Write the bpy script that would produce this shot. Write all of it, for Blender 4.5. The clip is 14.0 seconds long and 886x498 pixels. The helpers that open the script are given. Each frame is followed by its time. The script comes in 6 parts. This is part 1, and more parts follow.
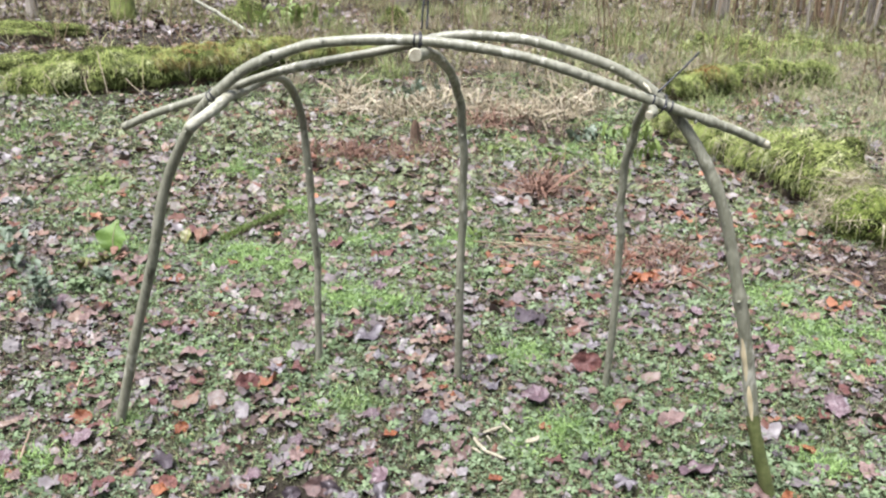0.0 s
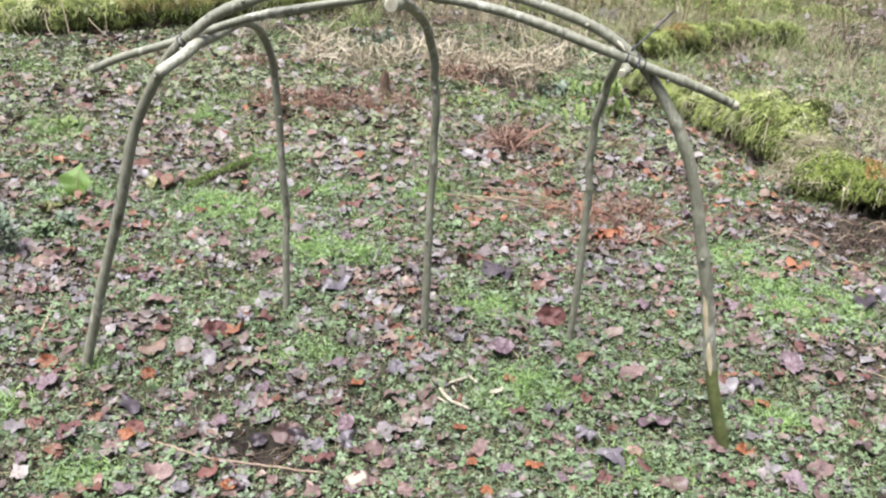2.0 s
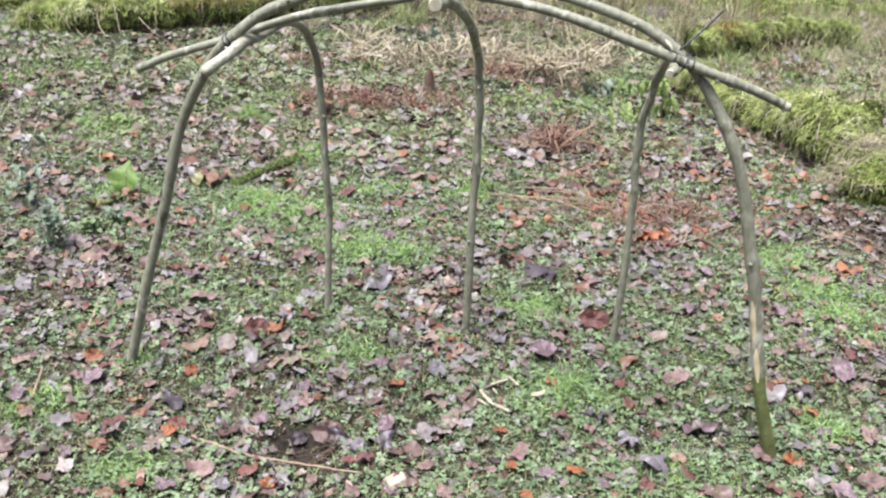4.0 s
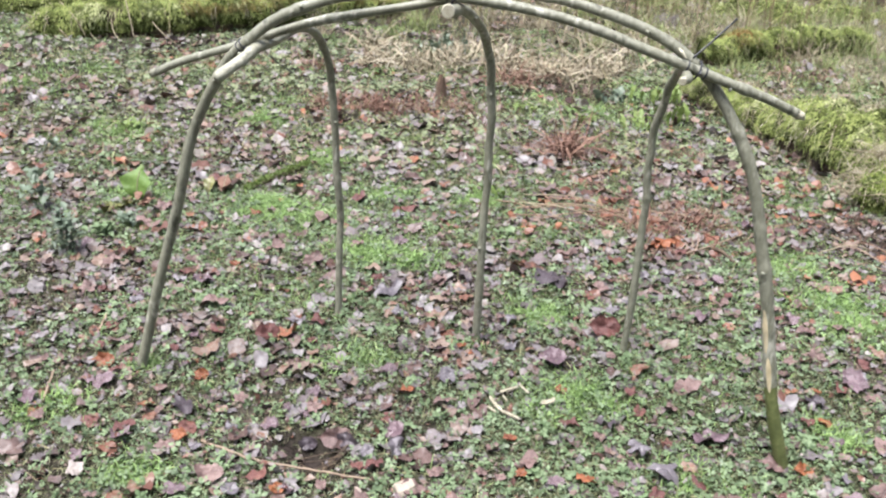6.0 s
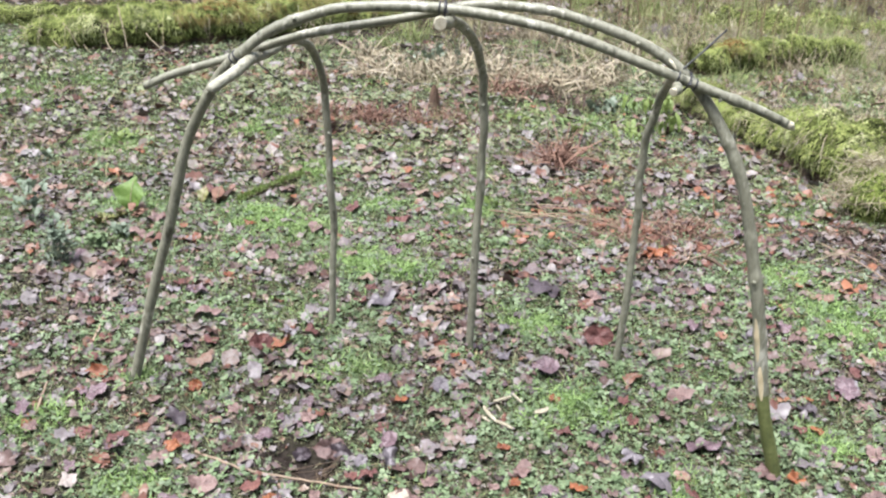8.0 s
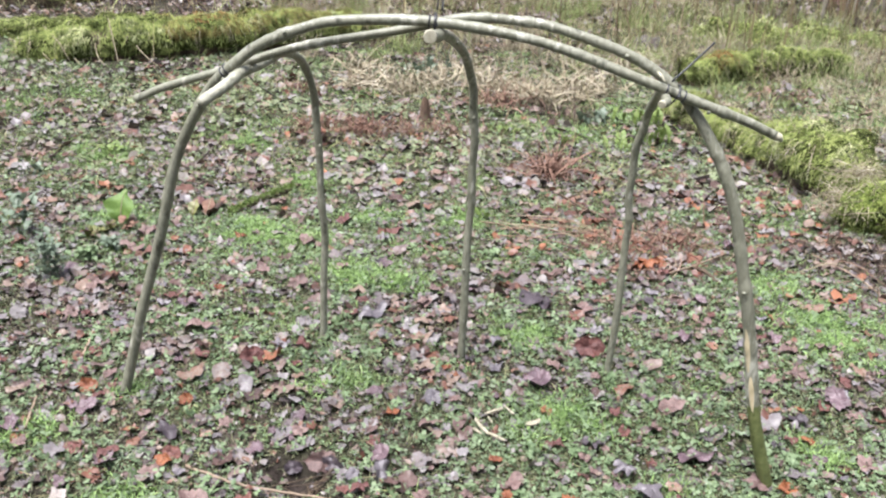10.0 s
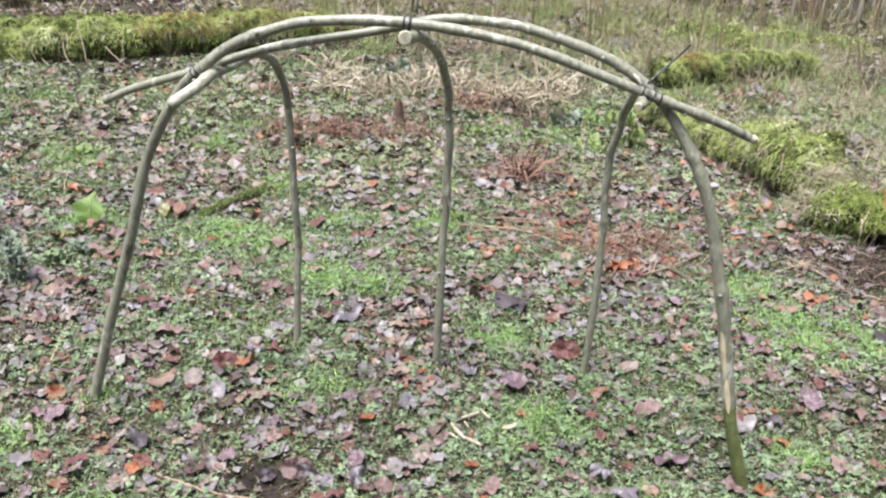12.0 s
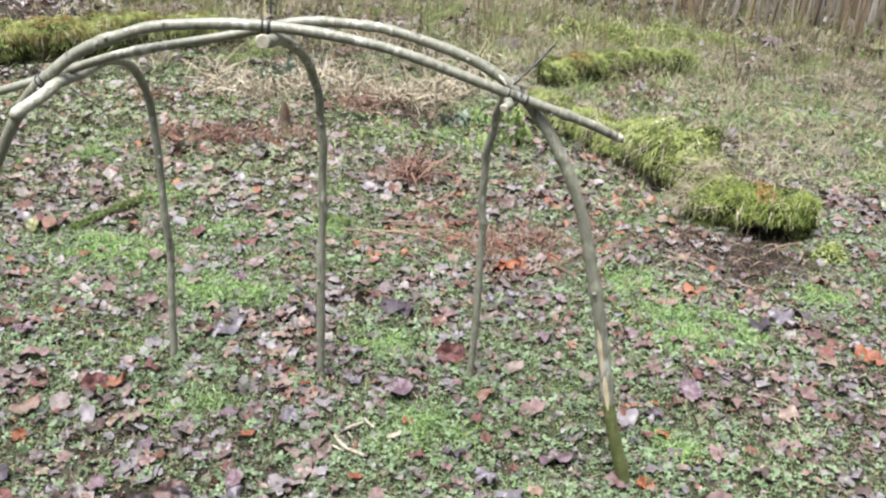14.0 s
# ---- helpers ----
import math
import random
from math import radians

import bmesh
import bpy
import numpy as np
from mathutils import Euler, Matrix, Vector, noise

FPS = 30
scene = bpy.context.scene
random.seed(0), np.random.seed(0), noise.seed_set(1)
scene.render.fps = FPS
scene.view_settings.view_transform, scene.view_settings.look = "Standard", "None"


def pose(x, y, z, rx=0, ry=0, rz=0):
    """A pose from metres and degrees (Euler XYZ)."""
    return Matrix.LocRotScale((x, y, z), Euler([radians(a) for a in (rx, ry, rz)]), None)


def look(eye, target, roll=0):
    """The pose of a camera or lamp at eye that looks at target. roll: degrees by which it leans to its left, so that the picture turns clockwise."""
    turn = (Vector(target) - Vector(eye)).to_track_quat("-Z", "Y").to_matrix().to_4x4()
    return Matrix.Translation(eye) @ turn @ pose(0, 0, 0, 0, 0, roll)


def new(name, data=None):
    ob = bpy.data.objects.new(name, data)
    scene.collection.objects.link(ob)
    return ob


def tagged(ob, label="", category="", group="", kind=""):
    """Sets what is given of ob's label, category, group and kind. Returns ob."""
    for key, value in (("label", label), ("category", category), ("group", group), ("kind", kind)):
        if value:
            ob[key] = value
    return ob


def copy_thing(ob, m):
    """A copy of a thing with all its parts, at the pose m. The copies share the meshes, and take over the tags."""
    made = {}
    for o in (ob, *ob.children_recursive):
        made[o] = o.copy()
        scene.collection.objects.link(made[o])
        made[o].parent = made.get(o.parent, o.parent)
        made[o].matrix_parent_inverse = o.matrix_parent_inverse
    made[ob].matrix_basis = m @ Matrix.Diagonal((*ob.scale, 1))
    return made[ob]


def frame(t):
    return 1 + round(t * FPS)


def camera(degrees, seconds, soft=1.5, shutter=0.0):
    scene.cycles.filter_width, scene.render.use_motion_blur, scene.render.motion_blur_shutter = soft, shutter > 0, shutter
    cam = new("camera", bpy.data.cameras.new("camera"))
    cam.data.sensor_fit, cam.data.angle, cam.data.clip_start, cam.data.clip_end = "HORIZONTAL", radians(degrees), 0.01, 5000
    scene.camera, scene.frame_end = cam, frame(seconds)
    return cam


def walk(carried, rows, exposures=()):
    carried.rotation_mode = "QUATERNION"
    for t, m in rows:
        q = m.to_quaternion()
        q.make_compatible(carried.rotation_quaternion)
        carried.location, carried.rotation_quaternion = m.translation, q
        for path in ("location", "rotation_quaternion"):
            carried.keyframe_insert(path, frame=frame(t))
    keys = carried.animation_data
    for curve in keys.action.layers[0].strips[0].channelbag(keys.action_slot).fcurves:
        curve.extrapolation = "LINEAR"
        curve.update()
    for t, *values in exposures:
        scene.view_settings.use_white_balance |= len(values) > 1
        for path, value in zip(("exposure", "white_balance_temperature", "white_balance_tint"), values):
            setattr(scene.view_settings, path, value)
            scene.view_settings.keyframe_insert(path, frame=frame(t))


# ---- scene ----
cam = camera(53.0, 14.0, soft=2.25)


def held(x, y, z, yaw, pitch, roll):
    """A hand-held camera's pose: yaw to the left of +y, pitch up, roll to its left."""
    return pose(x, y, z, 90 + pitch, 0, yaw) @ pose(0, 0, 0, 0, 0, roll)


PATH = [
    (0.0, 0.000, 0.000, 1.500, 0.00, -20.00, 1.11),
    (0.5, -0.001, -0.011, 1.506, 1.25, -20.70, 1.09),
    (1.0, 0.014, -0.015, 1.509, 0.35, -21.61, 1.88),
    (1.5, 0.007, -0.015, 1.509, -1.90, -22.50, 3.11),
    (2.0, -0.015, -0.015, 1.507, -2.57, -23.00, 3.32),
    (2.5, -0.004, -0.005, 1.503, -1.07, -23.36, 2.53),
    (3.0, -0.007, 0.001, 1.502, 0.08, -23.59, 2.69),
    (3.5, -0.008, 0.001, 1.505, 0.28, -23.56, 2.70),
    (4.0, -0.012, 0.005, 1.507, 0.44, -23.27, 2.79),
    (6.5, -0.015, 0.008, 1.507, 1.23, -22.91, 2.95),
    (7.0, -0.018, 0.006, 1.508, 1.13, -22.88, 2.97),
    (7.5, -0.015, 0.003, 1.511, 0.96, -22.53, 2.95),
    (8.0, -0.011, -0.001, 1.512, 0.80, -22.26, 2.90),
    (8.5, -0.003, -0.002, 1.514, 0.79, -22.09, 2.86),
    (11.0, -0.013, 0.001, 1.516, -0.07, -21.30, 2.89),
    (11.5, -0.010, 0.007, 1.515, -0.22, -21.28, 2.88),
    (12.0, -0.015, 0.022, 1.512, -1.58, -21.35, 3.33),
    (12.5, -0.022, 0.034, 1.515, -2.41, -21.22, 3.38),
    (13.0, -0.006, 0.040, 1.511, -2.71, -21.28, 3.12),
    (13.5, 0.026, 0.045, 1.522, -6.17, -20.64, 3.84),
    (14.0, 0.067, 0.065, 1.514, -8.19, -20.93, 3.61),
]
walk(cam, [(t, held(*row)) for t, *row in PATH], exposures=[(0.0, 2.9), (14.0, 2.9)])

# ---- light: an overcast winter sky ----
SUN_UP, SUN_TURN = radians(70), radians(226)
world = bpy.data.worlds.new("overcast_sky")
scene.world = world
world.use_nodes = True
wn, wl = world.node_tree.nodes, world.node_tree.links
sky = wn.new("ShaderNodeTexSky")
sky.sky_type, sky.sun_disc = "NISHITA", False
sky.sun_elevation, sky.sun_rotation = SUN_UP, SUN_TURN
sky.air_density, sky.dust_density, sky.ozone_density = 1.0, 1.5, 1.0
grey = wn.new("ShaderNodeHueSaturation")
grey.inputs["Saturation"].default_value = 0.6
wl.new(sky.outputs[0], grey.inputs["Color"])
wl.new(grey.outputs[0], wn["Background"].inputs["Color"])
wn["Background"].inputs["Strength"].default_value = 0.044
sun = new("sun", bpy.data.lights.new("sun", "SUN"))
sun.data.energy, sun.data.angle, sun.data.color = 1.75, radians(38), (0.98, 0.97, 1.0)
sun_from = Vector((math.sin(SUN_TURN) * math.cos(SUN_UP), math.cos(SUN_TURN) * math.cos(SUN_UP), math.sin(SUN_UP)))
sun.matrix_world = look(sun_from * 50, (0, 0, 0))


# ---- materials ----
def surf(name, cols, rough=0.7, scale=20.0, bump=0.3, rand="", mix=0.5, stretch=(1, 1, 1), fine=6.0, spec=0.4, through_light=0.0, contrast=1.0):
    """A material whose colour runs through cols by noise at two scales and, with rand, by a random value per leaf or per object."""
    m = bpy.data.materials.new(name)
    m.use_nodes = True
    n, l = m.node_tree.nodes, m.node_tree.links
    bsdf = n["Principled BSDF"]
    co, mp = n.new("ShaderNodeTexCoord"), n.new("ShaderNodeMapping")
    mp.inputs["Scale"].default_value = stretch
    l.new(co.outputs["Object"], mp.inputs["Vector"])
    big, small = n.new("ShaderNodeTexNoise"), n.new("ShaderNodeTexNoise")
    for tex, s in ((big, scale), (small, scale * fine)):
        tex.inputs["Scale"].default_value, tex.inputs["Detail"].default_value = s, 4
        l.new(mp.outputs[0], tex.inputs["Vector"])
    both = n.new("ShaderNodeMath")
    both.operation = "MULTIPLY_ADD"
    both.inputs[1].default_value = 0.45
    half = n.new("ShaderNodeMath")
    half.operation, half.inputs[1].default_value = "MULTIPLY", 0.55
    l.new(big.outputs[0], half.inputs[0])
    l.new(small.outputs[0], both.inputs[0])
    l.new(half.outputs[0], both.inputs[2])
    spread = n.new("ShaderNodeMapRange")
    spread.inputs["From Min"].default_value, spread.inputs["From Max"].default_value = 0.5 - 0.2 / contrast, 0.5 + 0.2 / contrast
    l.new(both.outputs[0], spread.inputs["Value"])
    fac = spread.outputs[0]
    if rand:
        info = n.new("ShaderNodeNewGeometry" if rand == "island" else "ShaderNodeObjectInfo")
        blend = n.new("ShaderNodeMix")
        blend.inputs[0].default_value = mix
        l.new(fac, blend.inputs[2])
        l.new(info.outputs["Random Per Island" if rand == "island" else "Random"], blend.inputs[3])
        fac = blend.outputs[0]
    ramp = n.new("ShaderNodeValToRGB")
    els = ramp.color_ramp.elements
    for k, c in enumerate(cols):
        at = k / max(1, len(cols) - 1)
        el = els[k] if k < 2 else els.new(at)
        el.color = (*c, 1)
    for k in range(len(cols)):
        els[k].position = k / max(1, len(cols) - 1)
    l.new(fac, ramp.inputs[0])
    l.new(ramp.outputs[0], bsdf.inputs["Base Color"])
    bsdf.inputs["Roughness"].default_value, bsdf.inputs["Specular IOR Level"].default_value = rough, spec
    if bump:
        b = n.new("ShaderNodeBump")
        b.inputs["Strength"].default_value, b.inputs["Distance"].default_value = bump, 0.01
        l.new(small.outputs[0], b.inputs["Height"])
        l.new(b.outputs[0], bsdf.inputs["Normal"])
    if through_light:
        tl, add = n.new("ShaderNodeBsdfTranslucent"), n.new("ShaderNodeMixShader")
        add.inputs[0].default_value = through_light
        l.new(ramp.outputs[0], tl.inputs["Color"])
        l.new(bsdf.outputs[0], add.inputs[1])
        l.new(tl.outputs[0], add.inputs[2])
        l.new(add.outputs[0], n["Material Output"].inputs["Surface"])
    return m


BARK = surf("green_bark", [(0.055, 0.055, 0.038), (0.132, 0.131, 0.093), (0.198, 0.195, 0.147), (0.35, 0.34, 0.28)], 0.45, 9, 0.4, stretch=(1, 1, 0.4), fine=7, contrast=1.35, spec=0.4)
PALE_BARK = surf("pale_bark", [(0.17, 0.165, 0.12), (0.26, 0.253, 0.195), (0.36, 0.35, 0.285)], 0.5, 14, 0.4, spec=0.35)
BARK_MOSSY = surf("algae_bark", [(0.045, 0.053, 0.017), (0.085, 0.098, 0.032), (0.14, 0.15, 0.058)], 0.6, 16, 0.3)
CUT_WOOD = surf("fresh_cut_wood", [(0.25, 0.225, 0.155), (0.36, 0.33, 0.245), (0.45, 0.42, 0.335)], 0.6, 60, 0.3)
STRIPPED = surf("stripped_wood", [(0.34, 0.27, 0.16), (0.45, 0.375, 0.24), (0.54, 0.465, 0.32)], 0.55, 30, 0.2, stretch=(1, 1, 0.2))
SHAVED = surf("split_wood", [(0.15, 0.13, 0.085), (0.27, 0.24, 0.17), (0.40, 0.365, 0.285)], 0.6, 45, 0.5, contrast=1.3)
OFFCUT = surf("weathered_offcut", [(0.15, 0.12, 0.09), (0.25, 0.21, 0.165), (0.34, 0.30, 0.245)], 0.6, 40, 0.3)
TIE = surf("black_nylon", [(0.012, 0.012, 0.014), (0.03, 0.03, 0.035)], 0.35, 90, 0.0)
LOG_WOOD = surf("rotten_wood", [(0.02, 0.014, 0.01), (0.06, 0.04, 0.025), (0.14, 0.10, 0.06)], 0.85, 9, 0.8)
# near-black cover: the shade between moss fronds is put into its colour
MOSS = surf("moss", [(0.008, 0.010, 0.004), (0.022, 0.028, 0.009), (0.062, 0.073, 0.021), (0.15, 0.16, 0.05)], 0.9, 9, 1.0, fine=5, contrast=1.5, spec=0.06)
MOSS_DEEP = surf("deep_green_moss", [(0.012, 0.019, 0.005), (0.038, 0.056, 0.013), (0.085, 0.112, 0.026), (0.16, 0.19, 0.05), (0.30, 0.32, 0.13)], 0.85, 5.0, 0, "island", 0.2, fine=3, contrast=1.8, spec=0.1, through_light=0.12)
# dark and pale blotches also stand in for shaded gaps and lit clump tops
MOSS_TUFT = surf("moss_fronds", [(0.013, 0.019, 0.006), (0.054, 0.071, 0.019), (0.13, 0.16, 0.045), (0.26, 0.295, 0.10), (0.46, 0.48, 0.24)], 0.85, 4.0, 0, "island", 0.2, fine=3, contrast=1.9, spec=0.1, through_light=0.12)
BROWN_MOSS = surf("withered_moss", [(0.035, 0.03, 0.01), (0.10, 0.082, 0.026), (0.19, 0.155, 0.055), (0.31, 0.27, 0.125)], 0.85, 4, 0, "island", 0.3, fine=3, contrast=1.7, spec=0.1, through_light=0.1)
RUST_MOSS = surf("dead_moss", [(0.14, 0.08, 0.03), (0.24, 0.14, 0.05), (0.30, 0.21, 0.08)], 0.9, 8, 0.5)
LITTER = surf("leaf_litter_mix", [(0.014, 0.011, 0.010), (0.035, 0.023, 0.020), (0.067, 0.039, 0.034), (0.10, 0.066, 0.057), (0.11, 0.086, 0.083), (0.142, 0.128, 0.13), (0.185, 0.166, 0.155), (0.125, 0.087, 0.073), (0.172, 0.128, 0.10), (0.12, 0.05, 0.032), (0.07, 0.03, 0.02)], 0.40, 60, 0.15, "island", 0.85, spec=0.32, through_light=0.06, contrast=1.4)
LITTER_FAR = surf("old_leaf_litter", [(0.03, 0.022, 0.02), (0.065, 0.047, 0.043), (0.10, 0.076, 0.072), (0.145, 0.115, 0.11), (0.19, 0.165, 0.16), (0.11, 0.052, 0.038)], 0.65, 30, 0, "island", 0.85, spec=0.25)
RUSSET = surf("russet_leaf_mix", [(0.035, 0.016, 0.013), (0.085, 0.036, 0.026), (0.15, 0.062, 0.04), (0.23, 0.10, 0.055), (0.13, 0.075, 0.06)], 0.42, 30, 0.2, "island", 0.8, spec=0.3, through_light=0.08)
PALE_LITTER = surf("bleached_litter", [(0.07, 0.06, 0.05), (0.12, 0.11, 0.095), (0.17, 0.16, 0.145), (0.13, 0.095, 0.07), (0.25, 0.235, 0.20)], 0.5, 20, 0, "island", 0.8, spec=0.3, through_light=0.08)
LEAF = {
    "orange": surf("orange_leaf", [(0.08, 0.026, 0.016), (0.155, 0.05, 0.022), (0.26, 0.098, 0.036)], 0.42, 3, 0.5, "object", 0.3, through_light=0.12, contrast=1.3),
    "brown": surf("brown_leaf", [(0.045, 0.02, 0.019), (0.098, 0.042, 0.037), (0.165, 0.075, 0.055)], 0.42, 3, 0.5, "object", 0.35, contrast=1.3, spec=0.22),
    "mauve": surf("mauve_leaf", [(0.042, 0.026, 0.031), (0.092, 0.058, 0.066), (0.155, 0.108, 0.118)], 0.36, 3, 0.5, "object", 0.35, contrast=1.3, spec=0.5),
    "pale": surf("bleached_leaf", [(0.12, 0.10, 0.088), (0.195, 0.165, 0.148), (0.28, 0.245, 0.22)], 0.5, 4, 0.3, "object", 0.3),
    "pink": surf("faded_pink_leaf", [(0.052, 0.033, 0.031), (0.118, 0.074, 0.066), (0.195, 0.135, 0.12)], 0.42, 3, 0.5, "object", 0.35, contrast=1.4, spec=0.3),
    "grey": surf("wet_grey_leaf", [(0.045, 0.038, 0.042), (0.088, 0.076, 0.083), (0.135, 0.118, 0.124)], 0.36, 4, 0.3, "object", 0.35, spec=0.5),
    "dark": surf("blackened_leaf", [(0.018, 0.014, 0.015), (0.045, 0.035, 0.04), (0.07, 0.058, 0.062)], 0.38, 4, 0.2, "object", 0.4, spec=0.3),
}
# the palest tones stand in for sky glints on glossy leaflets
CLOVER = surf("ground_cover_green", [(0.012, 0.02, 0.010), (0.042, 0.066, 0.03), (0.10, 0.146, 0.068), (0.165, 0.218, 0.118), (0.255, 0.30, 0.20)], 0.5, 3.0, 0, "island", 0.38, contrast=1.7, through_light=0.2, spec=0.25)
LEAF_MAT = surf("sodden_leaf_mat", [(0.02, 0.015, 0.014), (0.05, 0.037, 0.035), (0.085, 0.068, 0.068), (0.13, 0.115, 0.118), (0.075, 0.044, 0.037)], 0.45, 12, 0.3, "island", 0.75, contrast=1.3, spec=0.28)
MOSS_BED = surf("brownish_moss", [(0.035, 0.032, 0.021), (0.09, 0.09, 0.05), (0.15, 0.16, 0.085), (0.23, 0.21, 0.155)], 0.7, 4, 0, "island", 0.5, contrast=1.5, spec=0.15)
GRASS = surf("short_grass", [(0.025, 0.042, 0.014), (0.09, 0.138, 0.045), (0.158, 0.248, 0.08), (0.262, 0.372, 0.142), (0.40, 0.49, 0.24)], 0.6, 2.6, 0, "island", 0.4, contrast=1.5, through_light=0.22, spec=0.15)
MEADOW = surf("rough_winter_grass", [(0.02, 0.03, 0.01), (0.075, 0.105, 0.03), (0.185, 0.23, 0.075), (0.35, 0.355, 0.19), (0.22, 0.165, 0.11), (0.05, 0.035, 0.025)], 0.65, 1.4, 0, "island", 0.5, fine=4, contrast=1.8, through_light=0.15, spec=0.12)
STRAW = surf("dead_straw", [(0.055, 0.042, 0.028), (0.17, 0.135, 0.09), (0.34, 0.295, 0.205), (0.55, 0.505, 0.40)], 0.65, 3, 0, "island", 0.75, contrast=1.3, through_light=0.1, spec=0.15)
BRACKEN = surf("dead_bracken", [(0.035, 0.019, 0.015), (0.10, 0.053, 0.039), (0.20, 0.118, 0.086), (0.41, 0.295, 0.225)], 0.7, 5, 0, "island", 0.65, contrast=1.4, through_light=0.08, spec=0.15)
TALL_GREEN = surf("upright_green_grass", [(0.045, 0.055, 0.02), (0.12, 0.15, 0.05), (0.225, 0.265, 0.105), (0.37, 0.40, 0.205)], 0.6, 1.5, 0, "island", 0.5, contrast=1.5, through_light=0.2, spec=0.15)
BROWN_FERN = surf("blackened_fern", [(0.012, 0.009, 0.008), (0.036, 0.026, 0.021), (0.085, 0.06, 0.046), (0.22, 0.16, 0.118)], 0.75, 5, 0, "island", 0.65, contrast=1.3, spec=0.12)
RED_STALK = surf("red_dry_stalk", [(0.09, 0.05, 0.034), (0.19, 0.115, 0.078), (0.32, 0.225, 0.155)], 0.65, 20, 0.2, "object", 0.5)
STALK = surf("dry_stalks", [(0.04, 0.033, 0.02), (0.12, 0.108, 0.05), (0.27, 0.235, 0.13), (0.13, 0.085, 0.058), (0.11, 0.145, 0.045)], 0.7, 3, 0, "island", 0.7, contrast=1.4, spec=0.12)
BROAD = surf("broad_green_leaf", [(0.06, 0.108, 0.02), (0.10, 0.165, 0.036), (0.155, 0.235, 0.06)], 0.5, 30, 0.3, through_light=0.25)
FERN = surf("fresh_green_leaf", [(0.07, 0.11, 0.026), (0.125, 0.175, 0.045), (0.20, 0.255, 0.08)], 0.5, 20, 0.2, "object", 0.3, through_light=0.3)
NETTLE = surf("dull_green_leaf", [(0.05, 0.07, 0.048), (0.10, 0.13, 0.088), (0.17, 0.205, 0.145)], 0.5, 20, 0, "island", 0.6, through_light=0.2)
PALE_PLANT = surf("pale_low_plant", [(0.05, 0.065, 0.03), (0.115, 0.14, 0.07), (0.20, 0.225, 0.125), (0.31, 0.33, 0.21)], 0.5, 2, 0, "island", 0.5, contrast=1.4, through_light=0.2, spec=0.25)
TWIG = surf("twig_bark", [(0.10, 0.07, 0.05), (0.20, 0.145, 0.10), (0.33, 0.25, 0.17)], 0.65, 30, 0.3, "object", 0.4)
TRUNK = surf("tree_bark", [(0.05, 0.042, 0.034), (0.15, 0.13, 0.105), (0.36, 0.32, 0.265)], 0.85, 5, 0.8, "object", 0.45, stretch=(1, 1, 0.25))
TRUNK_MOSS = surf("mossy_tree_bark", [(0.06, 0.06, 0.03), (0.12, 0.14, 0.04), (0.20, 0.24, 0.06)], 0.9, 4, 0.8, stretch=(1, 1, 0.5))
STUMP = surf("broken_brown_wood", [(0.045, 0.027, 0.018), (0.10, 0.062, 0.04), (0.17, 0.115, 0.075)], 0.8, 12, 0.7, stretch=(1, 1, 0.3))
OLIVE = surf("yellowing_leaf", [(0.06, 0.065, 0.02), (0.11, 0.11, 0.035), (0.175, 0.16, 0.055)], 0.45, 14, 0.3)
STONE = surf("grey_rotten_stump", [(0.03, 0.026, 0.022), (0.075, 0.064, 0.058), (0.14, 0.12, 0.11)], 0.85, 8, 0.7)


def soil_material():
    """Damp soil that turns to moss where the ground is green."""
    m = surf("damp_soil", [(0.009, 0.007, 0.006), (0.027, 0.021, 0.018), (0.065, 0.052, 0.045)], 0.85, 6, 0.9, fine=12, spec=0.05)
    n, l = m.node_tree.nodes, m.node_tree.links
    at = n.new("ShaderNodeAttribute")
    at.attribute_name = "green"
    tex = n.new("ShaderNodeTexNoise")
    tex.inputs["Scale"].default_value, tex.inputs["Detail"].default_value = 24, 5
    co = n["Texture Coordinate"]
    l.new(co.outputs["Object"], tex.inputs["Vector"])
    ramp = n.new("ShaderNodeValToRGB")
    # moss base darkened to put shade into the gaps between plants
    ramp.color_ramp.elements[0].color, ramp.color_ramp.elements[0].position = (0.014, 0.016, 0.009, 1), 0.35
    ramp.color_ramp.elements[1].color, ramp.color_ramp.elements[1].position = (0.075, 0.085, 0.042, 1), 0.75
    l.new(tex.outputs[0], ramp.inputs[0])
    mixer = n.new("ShaderNodeMix")
    mixer.data_type = "RGBA"
    l.new(at.outputs["Fac"], mixer.inputs[0])
    l.new(n["Color Ramp"].outputs[0], mixer.inputs[6])
    l.new(ramp.outputs[0], mixer.inputs[7])
    l.new(mixer.outputs[2], n["Principled BSDF"].inputs["Base Color"])
    return m


SOIL_MAT = soil_material()

# ---- helpers for shapes ----
rng = np.random.default_rng(7)


def lattice(i, j, seed):
    v = np.sin(i * 127.1 + j * 311.7 + seed * 74.7) * 43758.5453
    return v - np.floor(v)


def vnoise(x, y, size, seed=0):
    """Smooth noise from 0 to 1 with bumps of that size in metres."""
    x, y = np.asarray(x, float) / size, np.asarray(y, float) / size
    i, j = np.floor(x), np.floor(y)
    u, v = x - i, y - j
    u, v = u * u * (3 - 2 * u), v * v * (3 - 2 * v)
    a, b = lattice(i, j, seed), lattice(i + 1, j, seed)
    c, d = lattice(i, j + 1, seed), lattice(i + 1, j + 1, seed)
    return (a * (1 - u) + b * u) * (1 - v) + (c * (1 - u) + d * u) * v


